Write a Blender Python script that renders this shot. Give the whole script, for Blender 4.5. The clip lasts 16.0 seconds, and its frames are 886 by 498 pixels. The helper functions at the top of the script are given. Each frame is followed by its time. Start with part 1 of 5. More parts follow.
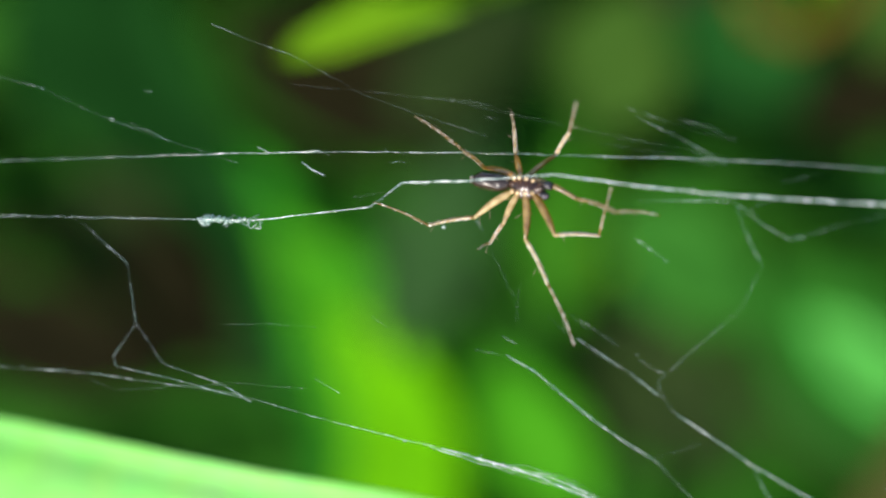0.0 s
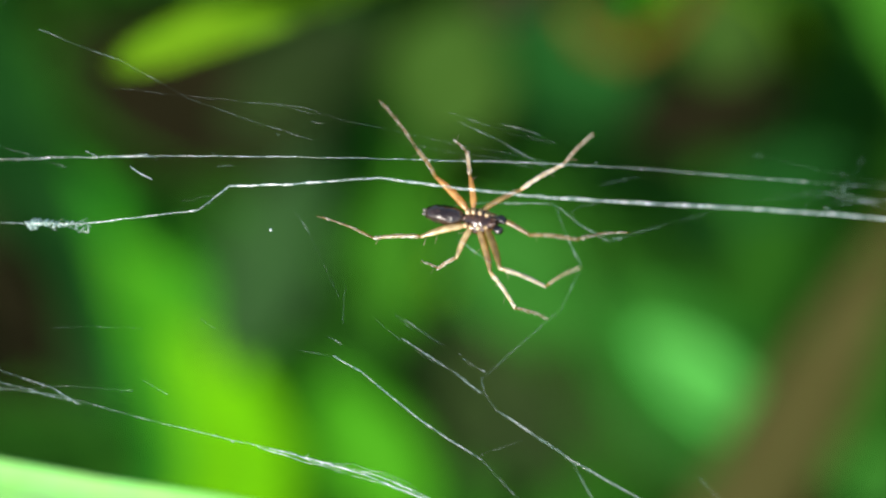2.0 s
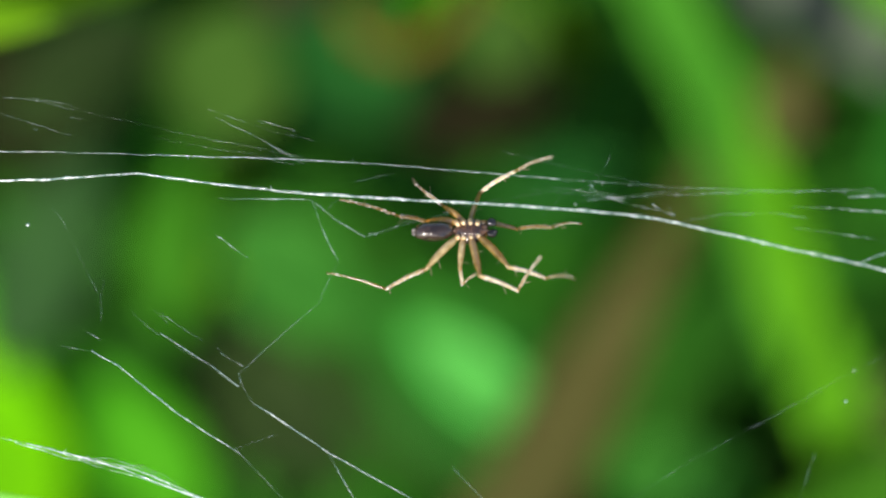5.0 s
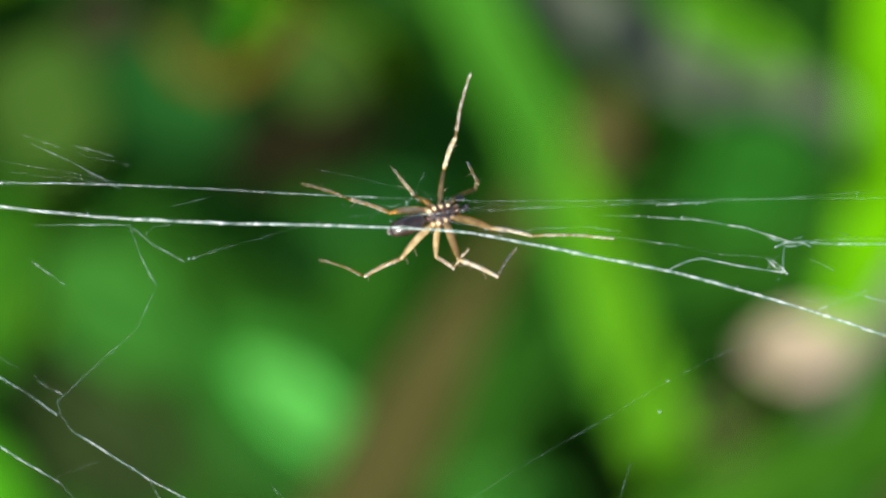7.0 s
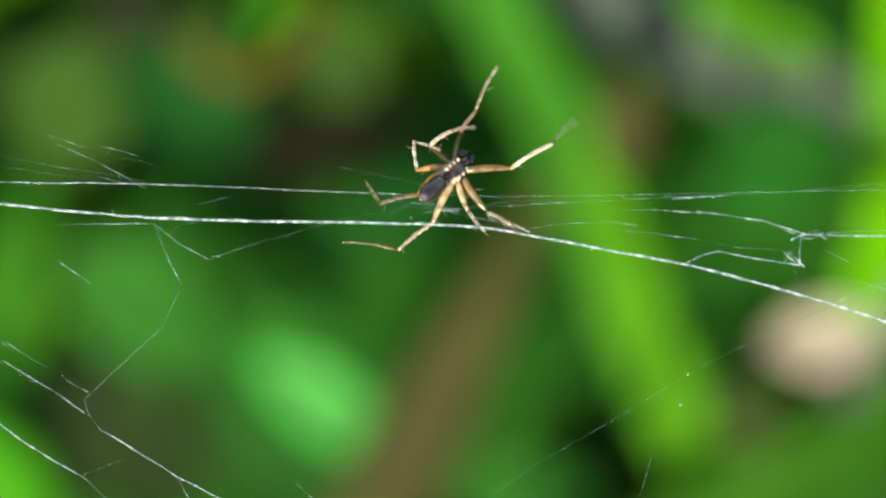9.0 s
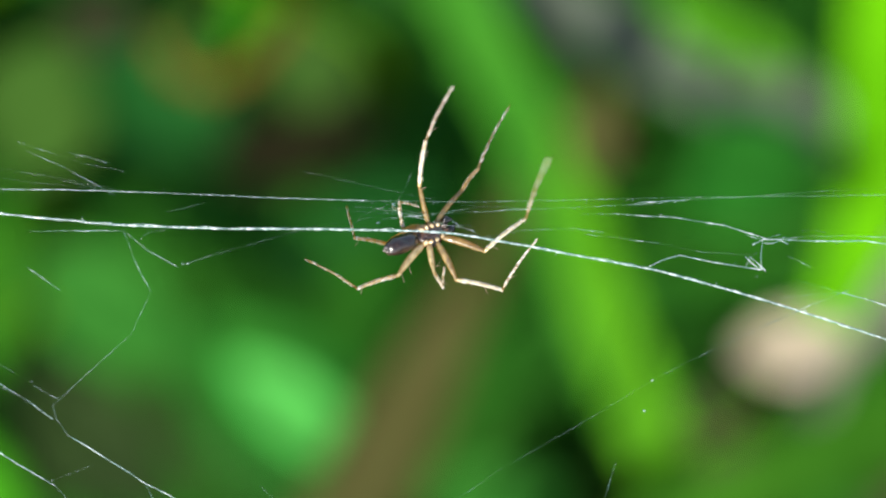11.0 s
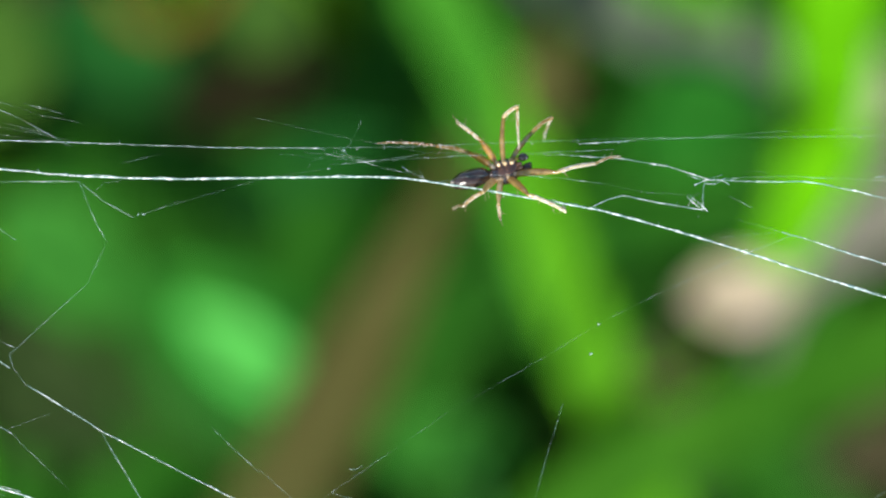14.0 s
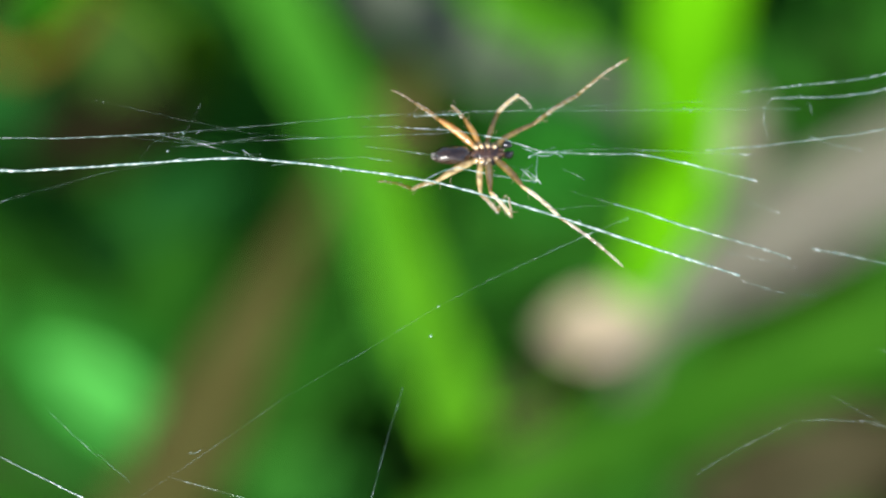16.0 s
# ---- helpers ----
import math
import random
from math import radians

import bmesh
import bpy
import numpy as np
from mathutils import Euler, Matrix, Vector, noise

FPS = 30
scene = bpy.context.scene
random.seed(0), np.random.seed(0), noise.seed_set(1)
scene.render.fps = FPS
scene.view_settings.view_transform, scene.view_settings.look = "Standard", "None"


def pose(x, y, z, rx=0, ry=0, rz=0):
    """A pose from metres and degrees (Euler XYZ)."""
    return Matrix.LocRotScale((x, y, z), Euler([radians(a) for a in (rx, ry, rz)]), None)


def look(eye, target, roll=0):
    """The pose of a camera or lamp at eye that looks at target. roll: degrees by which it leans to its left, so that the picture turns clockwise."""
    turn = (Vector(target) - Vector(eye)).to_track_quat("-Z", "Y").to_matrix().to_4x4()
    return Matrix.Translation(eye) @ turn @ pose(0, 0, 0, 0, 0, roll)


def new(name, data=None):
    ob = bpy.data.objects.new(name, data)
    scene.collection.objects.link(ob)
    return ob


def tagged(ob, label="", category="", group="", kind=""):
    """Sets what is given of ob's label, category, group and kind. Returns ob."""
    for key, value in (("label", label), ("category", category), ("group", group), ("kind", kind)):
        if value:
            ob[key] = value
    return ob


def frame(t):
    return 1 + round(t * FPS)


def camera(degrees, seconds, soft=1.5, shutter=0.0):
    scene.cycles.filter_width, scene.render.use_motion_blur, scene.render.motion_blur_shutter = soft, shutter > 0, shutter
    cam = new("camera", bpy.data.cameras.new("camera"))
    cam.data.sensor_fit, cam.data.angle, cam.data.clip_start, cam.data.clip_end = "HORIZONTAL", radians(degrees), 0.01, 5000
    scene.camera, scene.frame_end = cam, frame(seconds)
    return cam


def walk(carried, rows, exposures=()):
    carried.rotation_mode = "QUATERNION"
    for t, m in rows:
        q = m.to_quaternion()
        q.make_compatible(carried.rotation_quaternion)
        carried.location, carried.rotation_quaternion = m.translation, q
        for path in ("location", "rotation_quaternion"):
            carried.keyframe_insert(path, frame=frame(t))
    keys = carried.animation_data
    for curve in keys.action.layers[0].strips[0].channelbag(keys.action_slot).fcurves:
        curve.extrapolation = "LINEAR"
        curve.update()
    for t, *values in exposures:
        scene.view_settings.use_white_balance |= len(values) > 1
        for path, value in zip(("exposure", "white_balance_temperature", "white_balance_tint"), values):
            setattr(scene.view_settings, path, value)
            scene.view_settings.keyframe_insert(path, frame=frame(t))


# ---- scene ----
MM = 0.001


# The camera looks steeply down at a sheet web half a metre over the ground. SHOT is the web's own space:
# x along the web, y down through it, away from the camera, z across it.
LEAN = 78
SHOT = pose(0, 0, 0.5, -LEAN)


def view(x, y, z, yaw, pitch, roll):
    """Camera pose in the web's space from millimetres and degrees: yaw to the right, pitch up, roll to the left."""
    return SHOT @ pose(x * MM, y * MM, z * MM, 90 + pitch, 0, -yaw) @ pose(0, 0, 0, 0, 0, roll)


cam = camera(24, 16.0, soft=2.2, shutter=0.4)
cam.data.dof.use_dof = True
cam.data.dof.focus_distance = 0.1255
cam.data.dof.aperture_fstop = 13.0
walk(cam, [
    (0, view(-3.52, -119.08, 1.89, -15.137, -1.574, 0.54)),
    (0.3, view(-3.45, -119.25, 1.80, -14.103, -1.469, 0.55)),
    (0.5, view(-3.40, -119.37, 1.74, -13.774, -1.262, 0.55)),
    (0.7, view(-3.14, -119.58, 1.73, -13.218, -1.090, 0.53)),
    (1, view(-2.75, -119.89, 1.70, -12.945, -0.822, 0.49)),
    (1.3, view(-2.60, -120.23, 1.49, -12.051, -0.850, 0.50)),
    (1.5, view(-2.51, -120.45, 1.34, -11.850, -0.693, 0.51)),
    (1.7, view(-2.43, -120.72, 1.15, -11.313, -0.925, 0.49)),
    (2, view(-2.32, -121.12, 0.86, -10.679, -0.974, 0.47)),
    (2.3, view(-1.73, -121.46, 0.62, -9.992, -1.251, 0.54)),
    (2.5, view(-1.33, -121.68, 0.46, -9.684, -1.312, 0.59)),
    (2.7, view(-1.17, -121.88, 0.20, -8.998, -1.278, 0.57)),
    (3, view(-0.93, -122.19, -0.18, -8.489, -1.107, 0.54)),
    (3.2, view(-0.89, -122.24, -0.11, -8.105, -0.900, 0.55)),
    (5.3, view(-0.40, -122.77, 0.68, -3.911, -0.881, 0.62)),
    (5.5, view(-0.35, -122.82, 0.76, -3.323, -1.155, 0.63)),
    (5.8, view(-0.00, -122.93, 0.72, -2.843, -1.227, 0.60)),
    (6, view(0.23, -123.00, 0.69, -2.313, -1.211, 0.58)),
    (6.3, view(0.31, -122.96, 0.42, -1.431, -0.792, 0.43)),
    (6.5, view(0.36, -122.94, 0.23, -1.042, -0.583, 0.33)),
    (6.7, view(0.22, -122.94, 0.14, -0.440, -0.382, 0.12)),
    (7, view(0.00, -122.95, -0.00, -0.000, -0.000, -0.19)),
    (7.3, view(0.01, -123.02, -0.08, 0.258, -0.038, -0.30)),
    (7.5, view(0.01, -123.07, -0.13, 0.313, -0.136, -0.37)),
    (7.7, view(-0.03, -123.12, -0.22, 0.386, -0.243, -0.47)),
    (8, view(-0.09, -123.19, -0.35, 0.286, -0.308, -0.62)),
    (8.3, view(-0.09, -123.33, -0.14, 0.133, -0.477, -0.70)),
    (8.5, view(-0.09, -123.42, 0.01, -0.137, -0.510, -0.75)),
    (8.7, view(-0.14, -123.52, 0.06, -0.185, -0.458, -0.72)),
    (9, view(-0.21, -123.67, 0.14, -0.537, -0.170, -0.68)),
    (9.2, view(-0.18, -123.73, 0.16, -0.652, 0.118, -0.65)),
    (11.3, view(0.13, -124.33, 0.36, 0.306, -0.119, -0.35)),
    (11.5, view(0.16, -124.39, 0.37, 0.337, -0.310, -0.33)),
    (11.8, view(0.29, -124.54, 0.78, 0.211, -0.785, -0.16)),
    (12, view(0.38, -124.63, 1.05, 0.129, -0.944, -0.05)),
    (12.3, view(0.56, -124.82, 1.54, -0.015, -1.086, -0.03)),
    (12.5, view(0.68, -124.94, 1.86, -0.104, -1.286, -0.02)),
    (12.7, view(0.63, -125.07, 1.54, -0.080, -1.171, -0.11)),
    (13, view(0.57, -125.27, 1.05, -0.012, -1.053, -0.25)),
    (13.3, view(0.48, -125.49, 0.50, 0.331, -1.258, -0.26)),
    (13.5, view(0.41, -125.63, 0.14, 0.597, -1.231, -0.27)),
    (13.7, view(0.23, -125.73, 0.38, 0.958, -1.564, -0.28)),
    (14, view(-0.06, -125.89, 0.74, 1.544, -1.565, -0.30)),
    (14.3, view(-0.30, -126.10, 1.09, 2.255, -1.218, -0.22)),
    (14.5, view(-0.47, -126.24, 1.32, 2.705, -1.006, -0.17)),
    (14.7, view(-0.27, -126.31, 0.58, 3.115, -0.525, -0.24)),
    (15, view(0.03, -126.40, -0.54, 3.635, -0.193, -0.35)),
    (15.3, view(0.33, -126.42, -1.21, 4.171, 0.153, -0.39)),
    (15.5, view(0.54, -126.44, -1.66, 4.456, 0.069, -0.42)),
    (15.7, view(0.79, -126.44, -2.27, 4.871, -0.143, -0.41)),
    (16, view(1.17, -126.45, -3.19, 5.241, 0.019, -0.39)),
], [(0, 1.37, 6700, 10), (1, 1.44, 6700, 10), (3.2, 1.5, 6700, 10), (5.3, 1.56, 6800, 10), (7, 1.56, 6800, 10), (9.2, 1.62, 6800, 10), (11.3, 1.64, 6450, 8), (16, 1.65, 6450, 8)])

# ---- light ----
SUN_ELEVATION, SUN_AZIMUTH = 36, 200      # degrees; azimuth clockwise from +y
world = bpy.data.worlds.new("world")
world.use_nodes = True
scene.world = world
sky = world.node_tree.nodes.new("ShaderNodeTexSky")
sky.sky_type, sky.sun_disc = "NISHITA", False
sky.sun_elevation, sky.sun_rotation = radians(SUN_ELEVATION), radians(SUN_AZIMUTH)
background = world.node_tree.nodes["Background"]
background.inputs["Strength"].default_value = 0.095
world.node_tree.links.new(sky.outputs["Color"], background.inputs["Color"])
sun = new("sun", bpy.data.lights.new("sun", "SUN"))
sun.data.energy, sun.data.angle, sun.data.color = 3.35, radians(0.5), (1.0, 0.95, 0.86)
sun_from = Vector((math.sin(radians(SUN_AZIMUTH)) * math.cos(radians(SUN_ELEVATION)),
                   math.cos(radians(SUN_AZIMUTH)) * math.cos(radians(SUN_ELEVATION)), math.sin(radians(SUN_ELEVATION))))
sun.matrix_world = look(sun_from * 3, (0, 0, 0))


# ---- materials ----
def material(name, build):
    m = bpy.data.materials.new(name)
    m.use_nodes = True
    build(m.node_tree.nodes, m.node_tree.links, m.node_tree.nodes["Principled BSDF"])
    return m


def noise_colour(nodes, links, dark, light, scale, detail=4.0, distort=0.0):
    """Object-space noise between two colours."""
    co = nodes.new("ShaderNodeTexCoord")
    tex = nodes.new("ShaderNodeTexNoise")
    tex.inputs["Scale"].default_value, tex.inputs["Detail"].default_value = scale, detail
    tex.inputs["Distortion"].default_value = distort
    ramp = nodes.new("ShaderNodeValToRGB")
    ramp.color_ramp.elements[0].position, ramp.color_ramp.elements[1].position = 0.3, 0.7
    ramp.color_ramp.elements[0].color, ramp.color_ramp.elements[1].color = (*dark, 1), (*light, 1)
    links.new(co.outputs["Object"], tex.inputs["Vector"])
    links.new(tex.outputs["Fac"], ramp.inputs["Fac"])
    return co, tex, ramp


def leaf_material(name, dark, light, through_colour, through_part=0.35, rough=0.6):
    """Leaf: mottled at two scales, fine ribs as bump, some light let through."""
    def build(nodes, links, b):
        co, tex, ramp = noise_colour(nodes, links, dark, light, 45)
        fine = nodes.new("ShaderNodeTexNoise")
        fine.inputs["Scale"].default_value = 420
        links.new(co.outputs["Object"], fine.inputs["Vector"])
        mix = nodes.new("ShaderNodeMix")
        mix.data_type, mix.blend_type = "RGBA", "MULTIPLY"
        mix.inputs["Factor"].default_value = 0.35
        links.new(ramp.outputs["Color"], mix.inputs["A"])
        links.new(fine.outputs["Color"], mix.inputs["B"])
        links.new(mix.outputs["Result"], b.inputs["Base Color"])
        wave = nodes.new("ShaderNodeTexWave")
        wave.inputs["Scale"].default_value, wave.inputs["Distortion"].default_value = 300, 1.5
        links.new(co.outputs["Object"], wave.inputs["Vector"])
        bump = nodes.new("ShaderNodeBump")
        bump.inputs["Strength"].default_value, bump.inputs["Distance"].default_value = 0.2, 0.0003
        links.new(wave.outputs["Fac"], bump.inputs["Height"])
        links.new(bump.outputs["Normal"], b.inputs["Normal"])
        b.inputs["Roughness"].default_value = rough
        b.inputs["Specular IOR Level"].default_value = 0.04
        glow = nodes.new("ShaderNodeBsdfTranslucent")
        glow.inputs["Color"].default_value = (*through_colour, 1)
        both = nodes.new("ShaderNodeMixShader")
        both.inputs["Fac"].default_value = through_part
        links.new(b.outputs["BSDF"], both.inputs[1])
        links.new(glow.outputs["BSDF"], both.inputs[2])
        links.new(both.outputs["Shader"], nodes["Material Output"].inputs["Surface"])
    return material(name, build)


def plain_material(name, dark, light, scale, rough, spec=0.5, bump_scale=0, bump_depth=0.0, metal=0.0, coat=0.0):
    def build(nodes, links, b):
        co, tex, ramp = noise_colour(nodes, links, dark, light, scale)
        links.new(ramp.outputs["Color"], b.inputs["Base Color"])
        b.inputs["Roughness"].default_value, b.inputs["Metallic"].default_value = rough, metal
        b.inputs["Specular IOR Level"].default_value, b.inputs["Coat Weight"].default_value = spec, coat
        if bump_scale:
            fine = nodes.new("ShaderNodeTexNoise")
            fine.inputs["Scale"].default_value = bump_scale
            links.new(co.outputs["Object"], fine.inputs["Vector"])
            bump = nodes.new("ShaderNodeBump")
            bump.inputs["Strength"].default_value, bump.inputs["Distance"].default_value = 0.5, bump_depth
            links.new(fine.outputs["Fac"], bump.inputs["Height"])
            links.new(bump.outputs["Normal"], b.inputs["Normal"])
    return material(name, build)


def silk_material(name, cover, dark=(0.20, 0.32, 0.28)):
    """Silk: clear fibre that all but vanishes in stretches; its glints are put into noise of colour and cover."""
    def build(nodes, links, b):
        co, tex, ramp = noise_colour(nodes, links, dark, (0.72, 0.80, 0.79), 1500, 5)
        tex.inputs["Roughness"].default_value = 0.6
        ramp.color_ramp.elements[0].position, ramp.color_ramp.elements[1].position = 0.46, 0.66
        links.new(ramp.outputs["Color"], b.inputs["Base Color"])
        b.inputs["Roughness"].default_value, b.inputs["Specular IOR Level"].default_value = 0.2, 1.0
        glint = nodes.new("ShaderNodeTexNoise")
        glint.inputs["Scale"].default_value, glint.inputs["Detail"].default_value = 700, 5
        glint.inputs["Roughness"].default_value = 0.65
        links.new(co.outputs["Object"], glint.inputs["Vector"])
        span = nodes.new("ShaderNodeMapRange")
        span.inputs["From Min"].default_value, span.inputs["From Max"].default_value = 0.42, 0.66
        span.inputs["To Min"].default_value, span.inputs["To Max"].default_value = cover, 1.0
        links.new(glint.outputs["Fac"], span.inputs["Value"])
        clear = nodes.new("ShaderNodeBsdfTransparent")
        both = nodes.new("ShaderNodeMixShader")
        links.new(span.outputs["Result"], both.inputs["Fac"])
        links.new(clear.outputs["BSDF"], both.inputs[1])
        links.new(b.outputs["BSDF"], both.inputs[2])
        links.new(both.outputs["Shader"], nodes["Material Output"].inputs["Surface"])
    return material(name, build)


def leg_material(name, dark, light, deep, through_part=0.25, clear_part=0.6):
    """Glassy mottled cuticle with fine hairs: the light goes a little way in."""
    def build(nodes, links, b):
        co, tex, ramp = noise_colour(nodes, links, dark, light, 2600, 5)
        links.new(ramp.outputs["Color"], b.inputs["Base Color"])
        b.inputs["Roughness"].default_value = 0.3
        b.inputs["Specular IOR Level"].default_value = 0.7
        b.inputs["Coat Weight"].default_value = 1.0
        b.inputs["Coat Roughness"].default_value = 0.15
        b.inputs["Coat IOR"].default_value = 1.85
        fine = nodes.new("ShaderNodeTexNoise")
        fine.inputs["Scale"].default_value, fine.inputs["Detail"].default_value = 5200, 4
        links.new(co.outputs["Object"], fine.inputs["Vector"])
        bump = nodes.new("ShaderNodeBump")
        bump.inputs["Strength"].default_value, bump.inputs["Distance"].default_value = 0.35, 0.00003
        links.new(fine.outputs["Fac"], bump.inputs["Height"])
        links.new(bump.outputs["Normal"], b.inputs["Normal"])
        links.new(bump.outputs["Normal"], b.inputs["Coat Normal"])
        glow = nodes.new("ShaderNodeBsdfTranslucent")
        glow.inputs["Color"].default_value = (*deep, 1)
        both = nodes.new("ShaderNodeMixShader")
        both.inputs["Fac"].default_value = through_part
        links.new(b.outputs["BSDF"], both.inputs[1])
        links.new(glow.outputs["BSDF"], both.inputs[2])
        own = nodes.new("ShaderNodeObjectInfo")         # each segment has its own clear stretches
        shift = nodes.new("ShaderNodeVectorMath")
        shift.operation = "ADD"
        links.new(co.outputs["Object"], shift.inputs[0])
        links.new(own.outputs["Random"], shift.inputs[1])
        patch = nodes.new("ShaderNodeTexNoise")
        patch.inputs["Scale"].default_value, patch.inputs["Detail"].default_value = 420, 3
        links.new(shift.outputs["Vector"], patch.inputs["Vector"])
        span = nodes.new("ShaderNodeMapRange")
        span.inputs["From Min"].default_value, span.inputs["From Max"].default_value = 0.38, 0.62
        span.inputs["To Min"].default_value, span.inputs["To Max"].default_value = 0.02, clear_part
        links.new(patch.outputs["Fac"], span.inputs["Value"])
        clear = nodes.new("ShaderNodeBsdfTransparent")
        clear.inputs["Color"].default_value = (0.85, 0.64, 0.26, 1)
        seen = nodes.new("ShaderNodeMixShader")
        links.new(span.outputs["Result"], seen.inputs["Fac"])
        links.new(both.outputs["Shader"], seen.inputs[1])
        links.new(clear.outputs["BSDF"], seen.inputs[2])
        links.new(seen.outputs["Shader"], nodes["Material Output"].inputs["Surface"])
    return material(name, build)


# Much of the sun and shade among the plants sits in these colours.
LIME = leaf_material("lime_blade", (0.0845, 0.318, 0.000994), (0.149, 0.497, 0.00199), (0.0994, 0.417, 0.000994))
YELLOW = leaf_material("yellow_green_blade", (0.10, 0.25, 0.005), (0.155, 0.34, 0.008), (0.13, 0.28, 0.004))
PALE = leaf_material("pale_blade", (0.153, 0.504, 0.09), (0.243, 0.63, 0.162), (0.18, 0.54, 0.09), 0.15)
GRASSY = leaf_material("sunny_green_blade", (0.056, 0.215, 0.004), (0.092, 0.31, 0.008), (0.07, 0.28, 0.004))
MID = leaf_material("mid_green_leaf", (0.030, 0.155, 0.007), (0.055, 0.25, 0.014), (0.035, 0.2, 0.006))
COOL = leaf_material("cool_green_leaf", (0.055, 0.325, 0.043), (0.106, 0.475, 0.086), (0.058, 0.345, 0.029))
# Undergrowth green with the shade of the gaps put into it.
SHADE = leaf_material("shade_toned_green_leaf", (0.0136, 0.0818, 0.00545), (0.0326, 0.157, 0.0123), (0.0164, 0.102, 0.00408))
# Shade put into the green itself, for leaves in the dark gaps.
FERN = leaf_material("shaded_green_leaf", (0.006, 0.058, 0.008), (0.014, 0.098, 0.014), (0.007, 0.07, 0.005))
CALM = leaf_material("calm_green_leaf", (0.0183, 0.114, 0.0101), (0.0354, 0.181, 0.0196), (0.019, 0.126, 0.00633))
# Darker copy of that green: deep shade put into the colour.
DEEP = leaf_material("shade_darkened_green_leaf", (0.003, 0.030, 0.003), (0.007, 0.055, 0.007), (0.004, 0.04, 0.003))
DRY = leaf_material("dry_olive_brown_blade", (0.054, 0.052, 0.0135), (0.076, 0.073, 0.021), (0.064, 0.054, 0.010), 0.2)
TAN = leaf_material("tan_dry_leaf", (0.15, 0.12, 0.04), (0.20, 0.165, 0.06), (0.12, 0.09, 0.03), 0.2)
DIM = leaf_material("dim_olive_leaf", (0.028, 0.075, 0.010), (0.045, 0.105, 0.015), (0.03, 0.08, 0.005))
DUSK = leaf_material("dull_grey_green_leaf", (0.0227, 0.0683, 0.0172), (0.0358, 0.102, 0.0258), (0.0204, 0.0537, 0.014))
BEIGE = leaf_material("beige_dry_leaf", (0.20, 0.185, 0.13), (0.29, 0.27, 0.20), (0.2, 0.16, 0.08), 0.2)
BAND = leaf_material("shaded_stretch_green_blade", (0.0136, 0.153, 0.0068), (0.0272, 0.238, 0.0119), (0.00765, 0.153, 0.0068))
FRESH = leaf_material("soft_green_leaf", (0.010, 0.095, 0.007), (0.022, 0.15, 0.013), (0.012, 0.12, 0.002))
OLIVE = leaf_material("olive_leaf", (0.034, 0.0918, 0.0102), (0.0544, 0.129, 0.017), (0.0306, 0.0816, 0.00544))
GREY = leaf_material("grey_green_leaf", (0.066, 0.086, 0.058), (0.096, 0.116, 0.084), (0.05, 0.07, 0.035), 0.2)
BROWN = leaf_material("dry_brown_leaf", (0.0889, 0.0484, 0.00707), (0.151, 0.0868, 0.0141), (0.101, 0.0504, 0.00605), 0.25)
STRAW = leaf_material("dry_straw_leaf", (0.264, 0.216, 0.14), (0.368, 0.312, 0.216), (0.24, 0.16, 0.072), 0.2)
TALL = leaf_material("tall_green_blade", (0.0338, 0.169, 0.00984), (0.0563, 0.246, 0.0183), (0.0352, 0.19, 0.00704))
ASHEN = leaf_material("ashen_dry_leaf", (0.13, 0.125, 0.095), (0.19, 0.18, 0.14), (0.12, 0.10, 0.06), 0.2)
# Darkest copy of the olive: shade put into the leaf's colour.
UMBRA = leaf_material("shade_toned_olive_leaf", (0.011, 0.025, 0.005), (0.021, 0.042, 0.009), (0.013, 0.026, 0.004), 0.2)
MULCH = leaf_material("brown_fallen_leaf", (0.030, 0.026, 0.011), (0.058, 0.052, 0.026), (0.03, 0.022, 0.008), 0.15, 0.8)
LEANING = leaf_material("leaning_green_blade", (0.0231, 0.102, 0.00408), (0.0394, 0.149, 0.00747), (0.0271, 0.115, 0.00339))
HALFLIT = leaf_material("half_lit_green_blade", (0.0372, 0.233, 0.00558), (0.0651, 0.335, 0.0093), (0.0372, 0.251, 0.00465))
SOIL = plain_material("soil", (0.010, 0.009, 0.003), (0.022, 0.024, 0.006), 40, 0.95, 0.1, 300, 0.002)
# Near-black brown: shade put into the colour of gap-filling leaf shapes.
GAP_SHADE = leaf_material("shade_gap_leaf", (0.0065, 0.006, 0.002), (0.013, 0.012, 0.004), (0.009, 0.006, 0.001), 0.15, 0.9)
SILK = silk_material("silk", 0.07)
STRONG_SILK = silk_material("strong_silk", 0.58, (0.18, 0.29, 0.26))
ABDOMEN = plain_material("black_cuticle", (0.009, 0.006, 0.005), (0.034, 0.020, 0.015), 2600, 0.24, 0.45, 2200, 0.0002, coat=0.6)
THORAX = plain_material("dark_brown_cuticle", (0.012, 0.006, 0.004), (0.062, 0.027, 0.011), 2500, 0.15, 0.6, 3600, 0.0003, coat=0.6)
PALP = plain_material("black_palp", (0.003, 0.003, 0.003), (0.010, 0.008, 0.007), 2000, 0.15, 0.7)
CREAM = plain_material("grey_spinneret", (0.06, 0.05, 0.045), (0.22, 0.19, 0.17), 2500, 0.3, 0.8)
AMBER = leg_material("amber_cuticle", (0.25, 0.165, 0.05), (0.85, 0.69, 0.36), (0.78, 0.50, 0.11), 0.32, 0.2)
# Hair made pale to stand for the glints on the legs.
HAIR = plain_material("pale_hair", (0.42, 0.37, 0.29), (0.85, 0.80, 0.70), 3000, 0.22, 1.0, coat=1.0)
RUST = leg_material("rusty_cuticle", (0.09, 0.056, 0.018), (0.32, 0.225, 0.085), (0.58, 0.36, 0.07), 0.40, 0.68)
